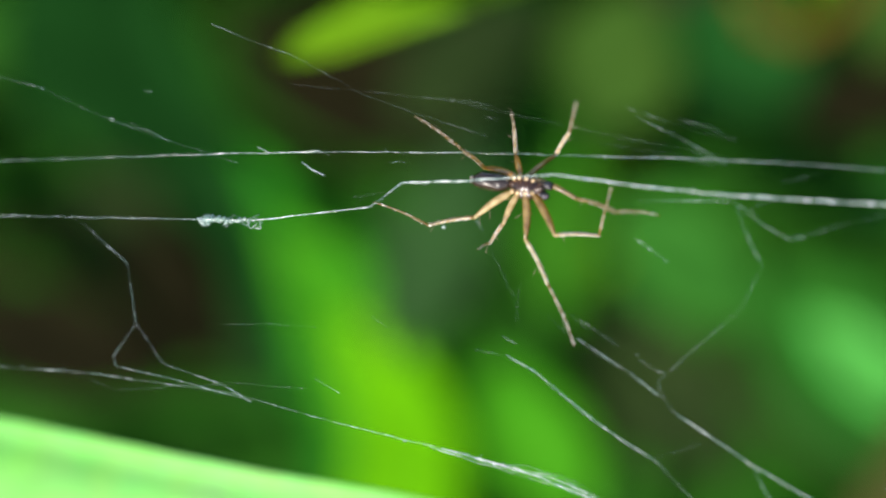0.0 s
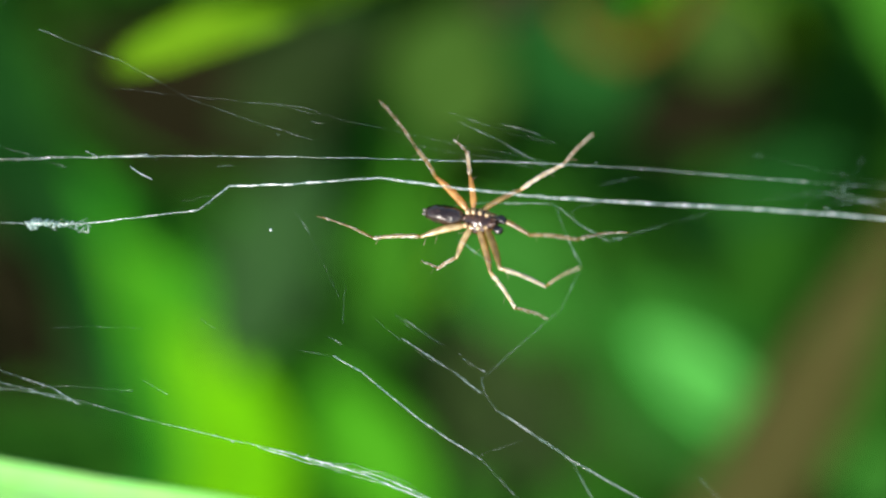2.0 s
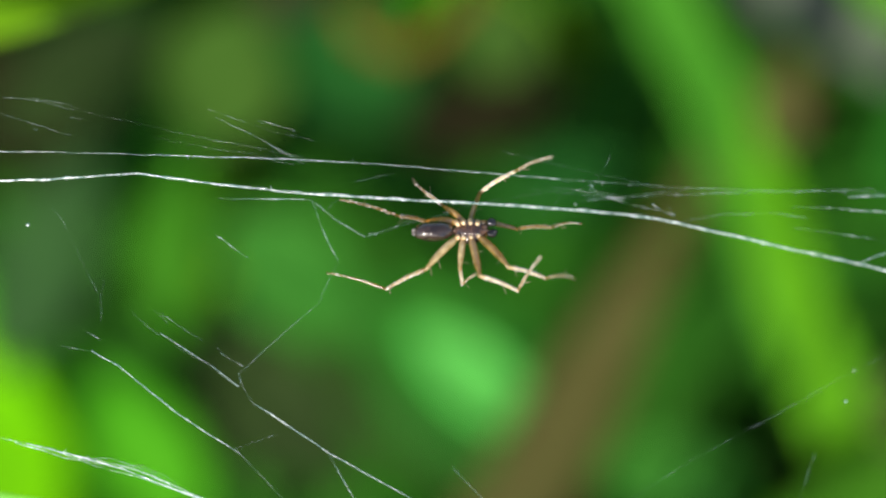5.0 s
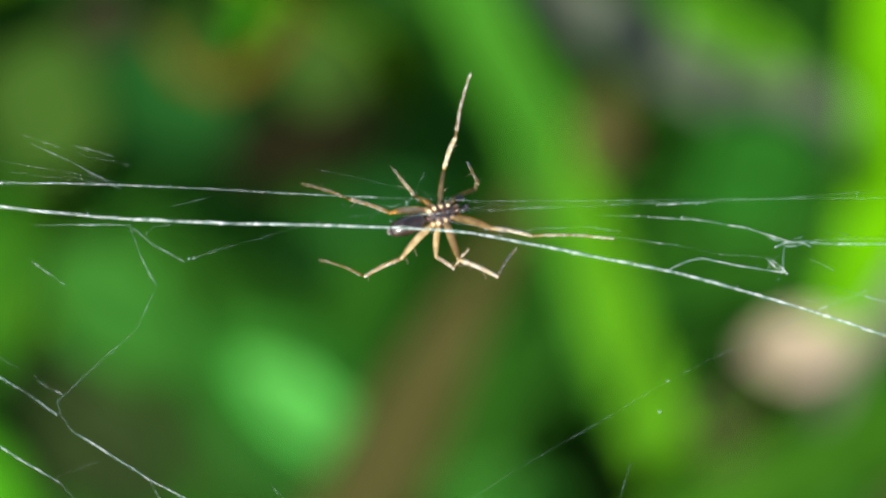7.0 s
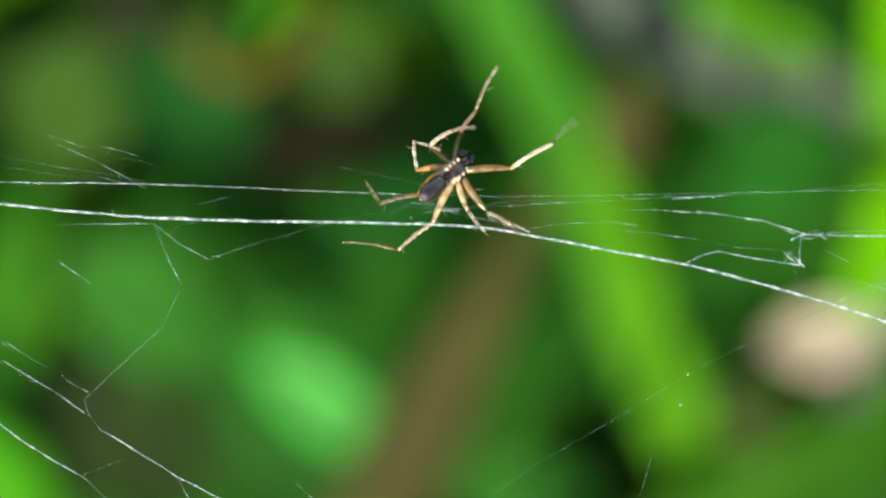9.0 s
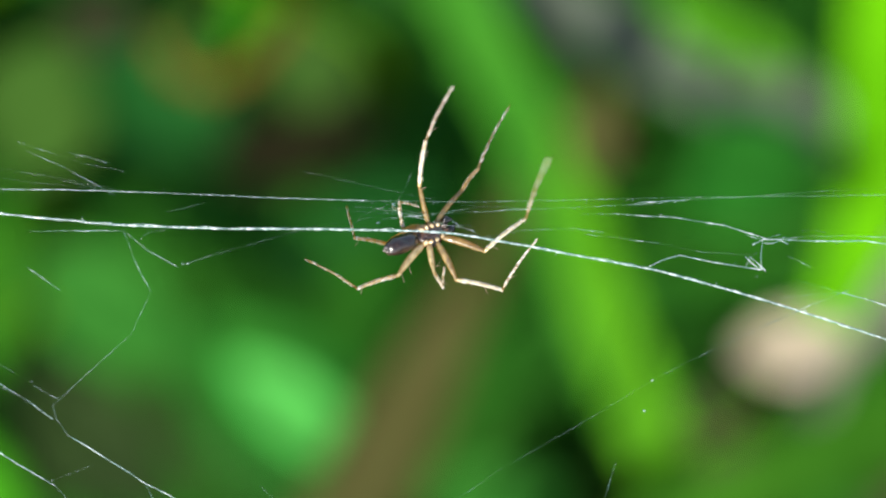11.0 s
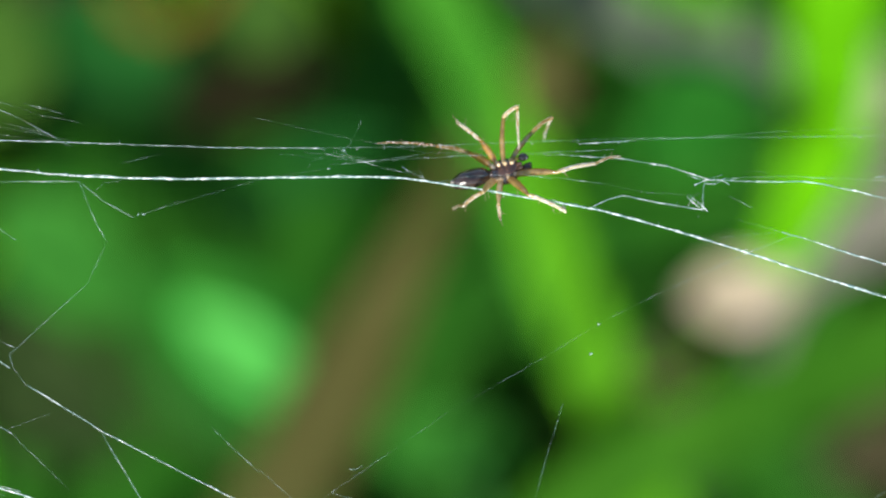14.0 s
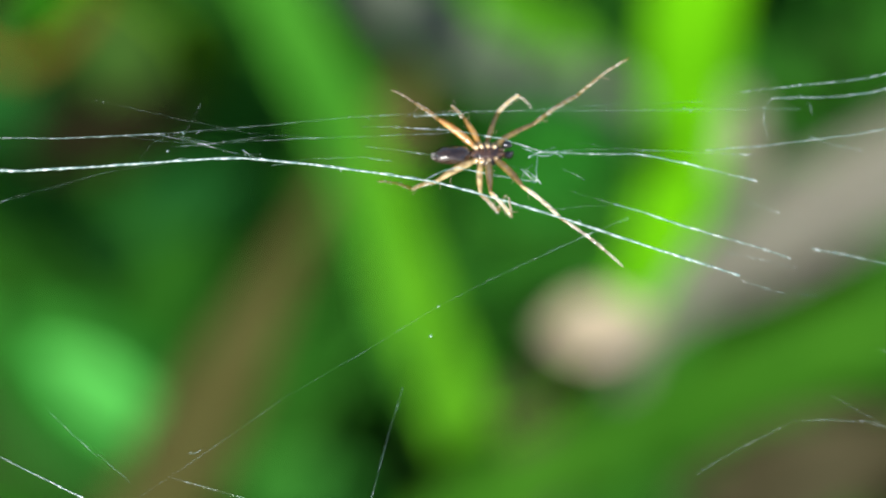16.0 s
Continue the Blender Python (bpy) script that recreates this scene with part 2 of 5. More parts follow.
HONEY = leg_material("honey_cuticle", (0.12, 0.074, 0.02), (0.42, 0.285, 0.095), (0.66, 0.40, 0.07), 0.38, 0.46)
# Sun passing through the far thighs, put into an orange copy of the cuticle.
ORANGE = leg_material("sunlit_orange_cuticle", (0.30, 0.15, 0.030), (0.80, 0.48, 0.13), (0.90, 0.46, 0.05), 0.42, 0.15)
PALE_CUTICLE = leg_material("pale_cuticle", (0.40, 0.25, 0.09), (0.90, 0.72, 0.44), (0.85, 0.52, 0.14), 0.3, 0.06)
BRISTLE = plain_material("dark_bristle", (0.12, 0.08, 0.05), (0.3, 0.22, 0.15), 3000, 0.5)


# ---- mesh helpers ----
def part(name, bm, mat, parent=None, label=""):
    """Links a bmesh as one smooth mesh object under a thing or a part."""
    me = bpy.data.meshes.new(name)
    for f in bm.faces:
        f.smooth = True
    bm.to_mesh(me)
    bm.free()
    me.materials.append(mat)
    ob = new(name, me)
    ob.parent = parent
    return tagged(ob, label)


def spline(points, step):
    """Catmull-Rom through points (tuples of any length), about step apart."""
    p = [np.array(q, float) for q in points]
    p = [2 * p[0] - p[1]] + p + [2 * p[-1] - p[-2]]
    out = []
    for i in range(1, len(p) - 2):
        n = max(1, int(np.linalg.norm((p[i + 1] - p[i])[:2]) / step))
        for k in range(n):
            u = k / n
            out.append(0.5 * (2 * p[i] + (p[i + 1] - p[i - 1]) * u + (2 * p[i - 1] - 5 * p[i] + 4 * p[i + 1] - p[i + 2]) * u * u
                              + (3 * p[i] - p[i - 1] - 3 * p[i + 1] + p[i + 2]) * u ** 3))
    return out + [p[-2]]


def add_tube(bm, points, radii, sides=6, caps=True):
    """A tube of rings round a line; points and radii in millimetres."""
    pts = [Vector(q) * MM for q in points]
    rings = []
    for i, c in enumerate(pts):
        d = (pts[min(i + 1, len(pts) - 1)] - pts[max(i - 1, 0)]).normalized()
        a = d.cross(Vector((0, 1, 0) if abs(d.y) < 0.9 else (1, 0, 0))).normalized()
        b = d.cross(a)
        r = radii[i] * MM
        rings.append([bm.verts.new(c + a * (r * math.cos(6.2832 * k / sides)) + b * (r * math.sin(6.2832 * k / sides))) for k in range(sides)])
    for r0, r1 in zip(rings, rings[1:]):
        for k in range(sides):
            bm.faces.new((r0[k], r0[(k + 1) % sides], r1[(k + 1) % sides], r1[k]))
    if caps:
        bm.faces.new(rings[0][::-1])
        bm.faces.new(rings[-1])


def add_ball(bm, centre, radii, turn=None, detail=2):
    m = Matrix.Translation(Vector(centre) * MM) @ (turn or Matrix()) @ Matrix.Diagonal((*(r * MM for r in radii), 1))
    bmesh.ops.create_icosphere(bm, subdivisions=detail, radius=1, matrix=m)


# ---- ground and far growth ----
def ground():
    bm = bmesh.new()
    n = 60
    steps = [math.copysign(abs(i / n * 2 - 1) ** 3 * 60, i - n / 2) for i in range(n + 1)]
    grid = [[bm.verts.new((x, y, 0.012 * noise.noise((x * 6, y * 6, 0)) + 0.006 * noise.noise((x * 31, y * 31, 2)))) for x in steps] for y in steps]
    for i in range(n):
        for j in range(n):
            bm.faces.new((grid[i][j], grid[i][j + 1], grid[i + 1][j + 1], grid[i + 1][j]))
    tagged(part("ground", bm, SOIL), "dark soil under the plants", "ground", kind="structure")


ground()


def ground_depth(z):
    """How far below the web's plane the soil lies, at z across the web (millimetres)."""
    return (500 + math.cos(radians(LEAN)) * z) / math.sin(radians(LEAN))


def stem(thing, mat, x, z, depth, dx, dz, radius):
    """A stem from a leaf's base, which goes on along (dx, dz) a little and then down into the soil."""
    size = max(math.hypot(dx, dz), 1e-6)
    dx, dz = dx / size, dz / size
    drop = ground_depth(z) + 6 - depth
    line = spline([(x, z, depth + 0.6), (x + 14 * dx, z + 14 * dz, depth + 0.10 * drop), (x + 30 * dx, z + 30 * dz, depth + 0.45 * drop), (x + 34 * dx, z + 34 * dz, depth + drop)], 4)
    bm = bmesh.new()
    add_tube(bm, [(p[0], p[2], p[1]) for p in line], [radius * (1 + 0.5 * k / len(line)) for k in range(len(line))], 7)
    return part("stem", bm, mat, thing)


def add_blade(bm, line, widths, depth, fold=0.25, thick=0.5, lean=0.0, step=8.0):
    """A long leaf along (x, z) points in millimetres at a depth: folded along its midrib, with a real thickness."""
    pts = spline([(x, z, w) for (x, z), w in zip(line, widths)], step)
    rows = []
    for i, (x, z, w) in enumerate(pts):
        d = pts[min(i + 1, len(pts) - 1)] - pts[max(i - 1, 0)]
        d = d[:2] / max(np.linalg.norm(d[:2]), 1e-6)
        nx, nz = -d[1], d[0]
        w = max(w, 0.4) / 2
        row = []
        for side, out in ((-1, fold), (-0.5, fold * 0.35), (0, 0), (0.5, fold * 0.35), (1, fold)):
            wob = 0.06 * w * noise.noise((x * 0.05, z * 0.05, side))
            row.append((x + nx * w * side, depth - out * w + lean * w * side + wob, z + nz * w * side))
        rows.append(row)
    front = [[bm.verts.new(Vector(q) * MM) for q in r] for r in rows]
    back = [[bm.verts.new(Vector((q[0], q[1] + thick, q[2])) * MM) for q in r] for r in rows]
    for g in (front, back):
        for r0, r1 in zip(g, g[1:]):
            for k in range(4):
                f = (r0[k], r0[k + 1], r1[k + 1], r1[k])
                bm.faces.new(f if g is front else f[::-1])
    for k in (0, 4):
        for i in range(len(rows) - 1):
            bm.faces.new((front[i][k], front[i + 1][k], back[i + 1][k], back[i][k]))
    for i in (0, -1):
        for k in range(4):
            bm.faces.new((front[i][k], front[i][k + 1], back[i][k + 1], back[i][k]))


def in_shot(name):
    """An empty thing in the web's space."""
    thing = new(name)
    thing.matrix_basis = SHOT
    return thing


def blade(name, label, category, mat, depth, line, widths, root=-1, fold=0.25, lean=0.0, thick=0.5):
    """A grass blade with its midrib; root: the end of its line at which its stem goes down."""
    thing = in_shot(name)
    bm = bmesh.new()
    add_blade(bm, line, widths, depth, fold, thick, lean)
    part("blade", bm, mat, thing)
    bm = bmesh.new()
    mid = spline([(x, z, w) for (x, z), w in zip(line, widths)], 8)
    add_tube(bm, [(p[0], depth + 0.45, p[1]) for p in mid], [min(0.7, 0.1 + p[2] * 0.04) for p in mid], 6)
    part("midrib", bm, mat, thing)
    (x, z), (px, pz) = (line[-1], line[-2]) if root else (line[0], line[1])
    stem(thing, mat, x, z, depth, x - px, z - pz, max(0.8, 0.10 * widths[root]))
    return tagged(thing, label, category)


def broad_leaf(label, mat, depth, line, widths, lean=0.0, name="leaf"):
    """An oval leaf: the two ends of its line, its greatest width, and a stalk that runs down behind it."""
    (x0, z0), (x1, z1) = line
    shape = (0.06, 0.5, 0.82, 0.98, 1.0, 0.9, 0.68, 0.38, 0.05)
    pts = [(x0 + (x1 - x0) * k / 8, z0 + (z1 - z0) * k / 8) for k in range(9)]
    thing = in_shot(name)
    bm = bmesh.new()
    add_blade(bm, pts, [widths[0] * s for s in shape], depth, 0.2, 0.4, lean, 5.0)
    part("blade", bm, mat, thing)
    stem(thing, FERN, x0, z0, depth, x1 - x0, z1 - z0, 0.7)
    return tagged(thing, label, "leaf")


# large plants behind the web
# Dark leaf shapes added where only shaded gaps show between the plants.
broad_leaf("dark brown leaf shape filling a deeply shaded gap", GAP_SHADE, 400, [(-204, 43), (-127, 14)], [36.9])
broad_leaf("dim olive leaf among the blades, shade put in its colour", UMBRA, 385, [(-239, 7), (-193, -42)], [31.7])
broad_leaf("dark brown leaf shape for a shaded gap low in the growth", GAP_SHADE, 400, [(-295, -21), (-207, -44)], [42.5])
blade("grass_blade", "deep green broad grass blade, shade put in its colour", "grass blade", DEEP, 310, [(-209, 77), (-199, 49), (-188, 27), (-176, 9), (-165, -8), (-158, -40)], [25.8, 27, 25.8, 22.3, 10.6, 12])
# One blade's run from shade to sun, put into three nested blades' colours.
blade("grass_blade", "lime overlay for the sunlit stretch of the leaning grass blade", "grass blade", LIME, 290, [(-136.3, -24), (-129.5, -31.4), (-124, -38.8), (-120.9, -47.9), (-122, -61.9), (-124.8, -76.1)], [3.4, 12.3, 17.9, 22.3, 24.6, 25.7])
blade("grass_blade", "vivid green overlay for the half-lit stretch of the leaning grass blade", "grass blade", HALFLIT, 308, [(-157.7, -4.6), (-148.6, -14.3), (-139.6, -25.1), (-130.6, -35.8), (-122.9, -47.6), (-120.3, -63.2)], [2.3, 14, 22.2, 29.1, 33.8, 36.1])
blade("grass_blade", "leaning grass blade, its shaded stretch put in mid green", "grass blade", BAND, 330, [(-183.8, 14.3), (-176.8, 6.6), (-165.7, -6.9), (-152.7, -22.1), (-141.1, -36.5), (-133, -51.6), (-131.5, -69.4)], [4.9, 14.7, 23.3, 30.6, 36.8, 40.4, 41.7])
blade("grass_blade", "yellow-green pointed grass blade tip catching the sun", "grass blade", YELLOW, 70, [(-71.0, 14.6), (-68.6, 15.6), (-65.7, 16.6), (-57.4, 19.8), (-49.2, 23.0), (-39.6, 26.9)], [0.8, 2.6, 3.8, 5.0, 6.0, 6.6])
blade("grass_blade", "pale sunlit grass blade lying close below the web", "grass blade", PALE, 18, [(-93, -17), (-83, -18), (-74, -19), (-61, -21), (-54, -22), (-45, -23), (-38, -24), (-31, -24), (-20, -25), (-4, -40)], [7.6, 7.8, 7.8, 7.8, 7.8, 7.8, 7.8, 7.6, 5.7, 5.7], fold=-0.35)
blade("grass_blade", "tall green grass blade standing behind the web", "grass blade", TALL, 252, [(0, 59), (8, 39), (17, 22), (24, 7), (29, -11), (35, -27), (41, -42), (48, -60), (54, -80)], [11, 11.5, 12.4, 12.4, 12.4, 12.9, 13.3, 14, 14])
# Overlay added on the tall blade to brighten its lower part.
blade("grass_blade", "sunny green overlay down the tall grass blade's lower part", "grass blade", GRASSY, 240, [(22, 22), (25, 7), (29, -9), (35, -26), (40, -41), (47, -58), (52, -78)], [1.8, 7.4, 10.1, 11, 11.5, 12, 12])
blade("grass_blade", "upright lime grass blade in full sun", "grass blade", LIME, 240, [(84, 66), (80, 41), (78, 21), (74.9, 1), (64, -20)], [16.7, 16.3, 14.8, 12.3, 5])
blade("grass_blade", "long green grass blade leaning low to the side", "grass blade", LEANING, 232, [(19.6, -66.1), (31.3, -53.7), (43.2, -46.1), (64.8, -36.3), (84.8, -27.5), (112.3, -16.5), (136.2, -6.6), (170.8, 32.4)], [12.6, 13.6, 12.4, 13.4, 14.6, 15, 15, 3.4], root=0)
blade("grass_blade", "grey-beige dull leaf behind the grass", "grass blade", ASHEN, 340, [(80, -50), (91, -19), (111, -6), (130, 5), (150, 15), (184, 29), (215, 36)], [3, 8.8, 17.6, 21.3, 22.6, 22.6, 3], root=0)
blade("grass_blade", "grey-green leaf hanging over the growth", "grass blade", GREY, 264, [(12.3, 52.5), (28.1, 43.5), (41.7, 37.5), (55.3, 30.9), (68.9, 23.5), (76.2, 19.3)], [8.4, 12, 14.7, 16.7, 15.7, 5.2], root=0)
blade("grass_blade", "brown curled edge of a withered leaf", "dry leaf", BROWN, 230, [(-47.6, 36.6), (-44.5, 30.4), (-38.1, 28), (-30.9, 31.6), (-25.6, 38), (-22.7, 47.1)], [1.7, 2.5, 3.1, 2.9, 2.3, 1.9])
blade("grass_blade", "small green blade inside the curled leaf", "grass blade", HALFLIT, 240, [(-38.2, 31.7), (-35.2, 36.6), (-32.2, 42), (-29.8, 49.4)], [1.4, 4.4, 5.9, 5.9])
blade("dry_blade", "dry olive-brown grass blade slanting behind the web", "dry grass", DRY, 275, [(26, 29), (15, 8), (3, -14), (-8, -35), (-14, -46), (-24, -64), (-37, -91)], [1, 4, 11, 17.5, 18, 18, 18])
broad_leaf("small bright green leaf catching the sun", COOL, 290, [(-41.6, -21.6), (-10.6, -44.2)], [12.8])
broad_leaf("calm green leaf beneath the bright one", FRESH, 325, [(-56, -17), (-6, -54)], [32.8])
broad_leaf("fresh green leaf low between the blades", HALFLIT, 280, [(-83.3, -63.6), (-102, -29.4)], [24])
broad_leaf("dull grey-green leaf in half shade", DUSK, 285, [(-124.5, -31.6), (-103.3, 15.1)], [21.5])
broad_leaf("mid green leaf standing in soft light", MID, 318, [(-96.8, -28.9), (-95.5, 28.2)], [19])
broad_leaf("lime leaf lit from above", LIME, 380, [(-110, -26), (-97, -1)], [15.0])
broad_leaf("dark brown leaf shape for the shaded gap beside the curled leaf", GAP_SHADE, 300, [(-46, 17), (-10, 27)], [17.2])
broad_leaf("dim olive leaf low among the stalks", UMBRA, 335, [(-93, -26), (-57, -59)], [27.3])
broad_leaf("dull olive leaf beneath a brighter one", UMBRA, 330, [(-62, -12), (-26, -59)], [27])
broad_leaf("mid green leaf in half shade", CALM, 300, [(-81, -0), (-50, -25)], [22.9])
broad_leaf("yellowish green leaf in half shade", YELLOW, 330, [(-91, -16), (-82, 12)], [17.2])
broad_leaf("dim rounded olive leaf in shade", OLIVE, 255, [(-77.1, 12.6), (-67.1, 40.2)], [24.6])
broad_leaf("dim rounded grey-olive leaf in shade", DIM, 258, [(-26.9, 25.2), (-19.3, 44.6)], [19.6])
broad_leaf("faded tan leaf tip", TAN, 280, [(-72.9, 39.1), (-57.8, 48.9)], [10.9])
broad_leaf("dark reddish brown withered leaf in shade", MULCH, 400, [(61.8, -51.5), (79.6, -37.3)], [15.6])
broad_leaf("grey-brown fallen leaf low in the growth", MULCH, 380, [(102.6, -67.3), (177.1, -48.9)], [27.2])
broad_leaf("dim olive-brown leaf high up, shade put in its colour", UMBRA, 420, [(134.4, 56.9), (169.9, 54)], [26.5])
broad_leaf("olive half of the withered leaf", OLIVE, 250, [(-48.8, 32.6), (-39.7, 47.8)], [5])
broad_leaf("black leaf shape added to keep a shaded gap dark", GAP_SHADE, 370, [(-267.1, -31.7), (-202.5, -44.3)], [30.7])
broad_leaf("dark leaf shape for the shade beneath the green blades", GAP_SHADE, 375, [(-220.3, -4.7), (-189.2, -50)], [17.5])
broad_leaf("darkest green leaf, deep shade put in its colour", DEEP, 380, [(-256.4, 57), (-228.9, 11.3)], [28.6])
broad_leaf("deep green leaf, dim light put in its colour", FERN, 310, [(-25.9, 4.5), (2.4, 11.4)], [12.9])
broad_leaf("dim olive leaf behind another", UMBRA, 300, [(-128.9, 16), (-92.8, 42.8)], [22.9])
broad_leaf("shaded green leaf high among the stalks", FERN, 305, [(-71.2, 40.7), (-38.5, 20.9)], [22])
broad_leaf("round straw-coloured dry leaf", STRAW, 205, [(46.8, -16.2), (66.6, -15.1)], [11])
broad_leaf("small fresh green leaf in soft light", GRASSY, 255, [(39.5, 45.6), (66.3, 31.4)], [9.6])
broad_leaf("dim green leaf behind the tall blades", FRESH, 262, [(43.2, 8.1), (71.1, 19.8)], [22])
broad_leaf("olive-brown withered leaf beside the tall blade", DRY, 238, [(26, 11.6), (30, 30.1)], [10])
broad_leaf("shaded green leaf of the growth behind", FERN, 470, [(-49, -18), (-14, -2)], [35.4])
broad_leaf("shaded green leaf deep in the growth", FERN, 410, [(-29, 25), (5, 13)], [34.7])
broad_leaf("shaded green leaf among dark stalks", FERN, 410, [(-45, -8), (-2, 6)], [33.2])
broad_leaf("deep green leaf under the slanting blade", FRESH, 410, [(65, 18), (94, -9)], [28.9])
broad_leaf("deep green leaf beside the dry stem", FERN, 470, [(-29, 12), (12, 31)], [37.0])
broad_leaf("mid green leaf standing in half shade", MID, 340, [(-124, -68), (-112, -32)], [27.6])
broad_leaf("small beige dry leaf beside the upright blade", BEIGE, 330, [(105, 11), (110, 33)], [14.7])
broad_leaf("green leaf low in the growth", CALM, 330, [(-4, -57), (29, -53)], [16.0])
broad_leaf("grey-beige dry leaf hanging in the growth", GREY, 280, [(61, 29.7), (77.6, 27.1)], [13])


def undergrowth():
    """The uncountable mass of blades that lie crossed below the plants that stand out; their shade is put into the
    colour.
    """
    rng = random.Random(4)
    for label, mat, count, near, far in (("dense grass, its shade put in a dark green", SHADE, 420, 395, 480),
                                         ("olive grass stalks, their shade put in a dim tone", DIM, 40, 430, 485)):
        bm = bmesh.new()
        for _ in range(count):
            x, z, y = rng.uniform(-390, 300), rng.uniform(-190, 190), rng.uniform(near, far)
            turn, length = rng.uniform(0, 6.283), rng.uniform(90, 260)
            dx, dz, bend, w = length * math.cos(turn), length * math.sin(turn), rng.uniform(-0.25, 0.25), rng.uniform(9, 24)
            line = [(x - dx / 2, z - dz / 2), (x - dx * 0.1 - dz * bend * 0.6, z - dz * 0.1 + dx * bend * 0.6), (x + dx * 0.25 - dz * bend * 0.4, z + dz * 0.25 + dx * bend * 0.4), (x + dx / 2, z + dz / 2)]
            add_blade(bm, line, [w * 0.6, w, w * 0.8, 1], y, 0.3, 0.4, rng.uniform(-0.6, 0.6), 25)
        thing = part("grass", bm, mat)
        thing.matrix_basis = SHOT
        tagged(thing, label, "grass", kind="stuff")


undergrowth()


def meadow():
    """Grass standing all round the spot, out to where the eye loses it."""
    rng = random.Random(17)
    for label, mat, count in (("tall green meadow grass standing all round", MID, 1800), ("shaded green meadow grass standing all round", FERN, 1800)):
        bm = bmesh.new()
        for _ in range(count):
            a, r = rng.uniform(0, 6.283), 430 + 2600 * rng.random() ** 1.3
            x, y = r * math.sin(a), r * math.cos(a)
            h, bend, w = rng.uniform(70, 250), rng.uniform(-120, 120), rng.uniform(5, 12)
            add_blade(bm, [(x, -8), (x + bend * 0.1, h * 0.5), (x + bend * 0.45, h * 0.85), (x + bend, h)], [w, w, w * 0.7, 1], y, 0.3, 0.4, rng.uniform(-0.6, 0.6), 60)
        tagged(part("grass", bm, mat), label, "grass", kind="stuff")


meadow()

# ---- web ----
SWAY = [
    (5.5, 0.86, -0.89),
    (6, 0.76, -1.03),
    (6.5, 0.77, -0.92),
    (7, 0.48, -0.27),
    (7.5, 0.48, -0.81),
    (8, 0.33, 0.16),
    (8.5, 0.26, -0.12),
    (9, 0.17, -0.24),
    (11.5, -0.12, 0.15),
    (11.8, -0.08, 0.14),
    (12, -0.15, -0.29),
    (12.3, -0.12, -0.34),
    (12.5, -0.12, -0.15),
    (12.7, -0.16, 0.09),
    (13, -0.28, 0.85),
    (13.3, -0.51, 0.91),
    (13.5, -0.31, 0.72),
    (13.7, -0.53, 1.14),
    (14, -0.48, 0.78),
    (14.3, -0.65, 0.21),
    (14.5, -0.36, -0.58),
    (14.7, -0.37, -0.08),
    (15, -0.66, 0.74),
    (15.3, -0.53, 1.08),
    (15.5, -0.80, 2.11),
    (15.7, -0.97, 2.42),
    (16, -1.04, 2.12),
]


def sway(t):
    """Drift of the web's loose side, in millimetres (x, z)."""
    ts = [r[0] for r in SWAY]
    return np.interp(t, ts, [r[1] for r in SWAY]), np.interp(t, ts, [r[2] for r in SWAY])


def add_thread(bm, line, radius, rng, depth=0.0, fade=False):
    """A silk thread in micrometres of radius, uneven, with tiny lumps."""
    pts = []
    for (x0, z0), (x1, z1) in zip(line, line[1:]):
        n = max(2, int(math.dist((x0, z0), (x1, z1)) / 0.2))
        pts += [(x0 + (x1 - x0) * k / n, z0 + (z1 - z0) * k / n) for k in range(n)]
    pts.append(line[-1])
    ys = depth + rng.uniform(-0.35, 0.35)
    sag, seed = rng.uniform(-0.03, 0.03), rng.uniform(0, 99)
    p3 = [(p[0] + 0.03 * noise.noise((i * 0.2, seed, 0)), ys + 0.1 * noise.noise((i * 0.06, seed, 9)), p[1] + 0.05 * noise.noise((i * 0.17, seed, 4))) for i, p in enumerate(pts)]
    thin = [(0.3 if p[0] < -51.5 else 0.55 if p[0] < -38.3 else 1.0) if fade else 1.0 for p in pts]
    rad = [radius * thin[i] * MM * max(0.3, 0.8 + 0.5 * noise.noise((i * 0.08, seed, 1)) + 0.35 * noise.noise((i * 0.31, seed, 7)) + (0.9 if rng.random() < 0.05 else 0)) for i in range(len(pts))]
    add_tube(bm, p3, rad, 5)
    for i in range(2, len(p3) - 2):     # loose ends and flecks
        if radius > 15 and rng.random() < 0.045:
            a, h = rng.uniform(0, 6.28), rng.uniform(0.1, 0.32)
            c = Vector(p3[i])
            tip = c + Vector((h * rng.uniform(-1, 1), 0.3 * h * math.cos(a), h * math.sin(a)))
            add_tube(bm, [c, c.lerp(tip, 0.5) + Vector((0.03, 0, 0)), tip], [0.014, 0.012, 0.006], 4)


def threads(thing, rows, beads, seed, strong=25):
    rng = random.Random(seed)
    for radius, line in rows:
        bm = bmesh.new()
        add_thread(bm, line, radius, rng)
        part("thread", bm, STRONG_SILK if radius > strong else SILK, thing)
    for x, z in beads:
        bm = bmesh.new()
        r = rng.uniform(0.06, 0.11)
        add_ball(bm, (x, 0, z), (r, r * 0.9, r * rng.uniform(0.7, 1.1)))
        part("bead", bm, SILK, thing)


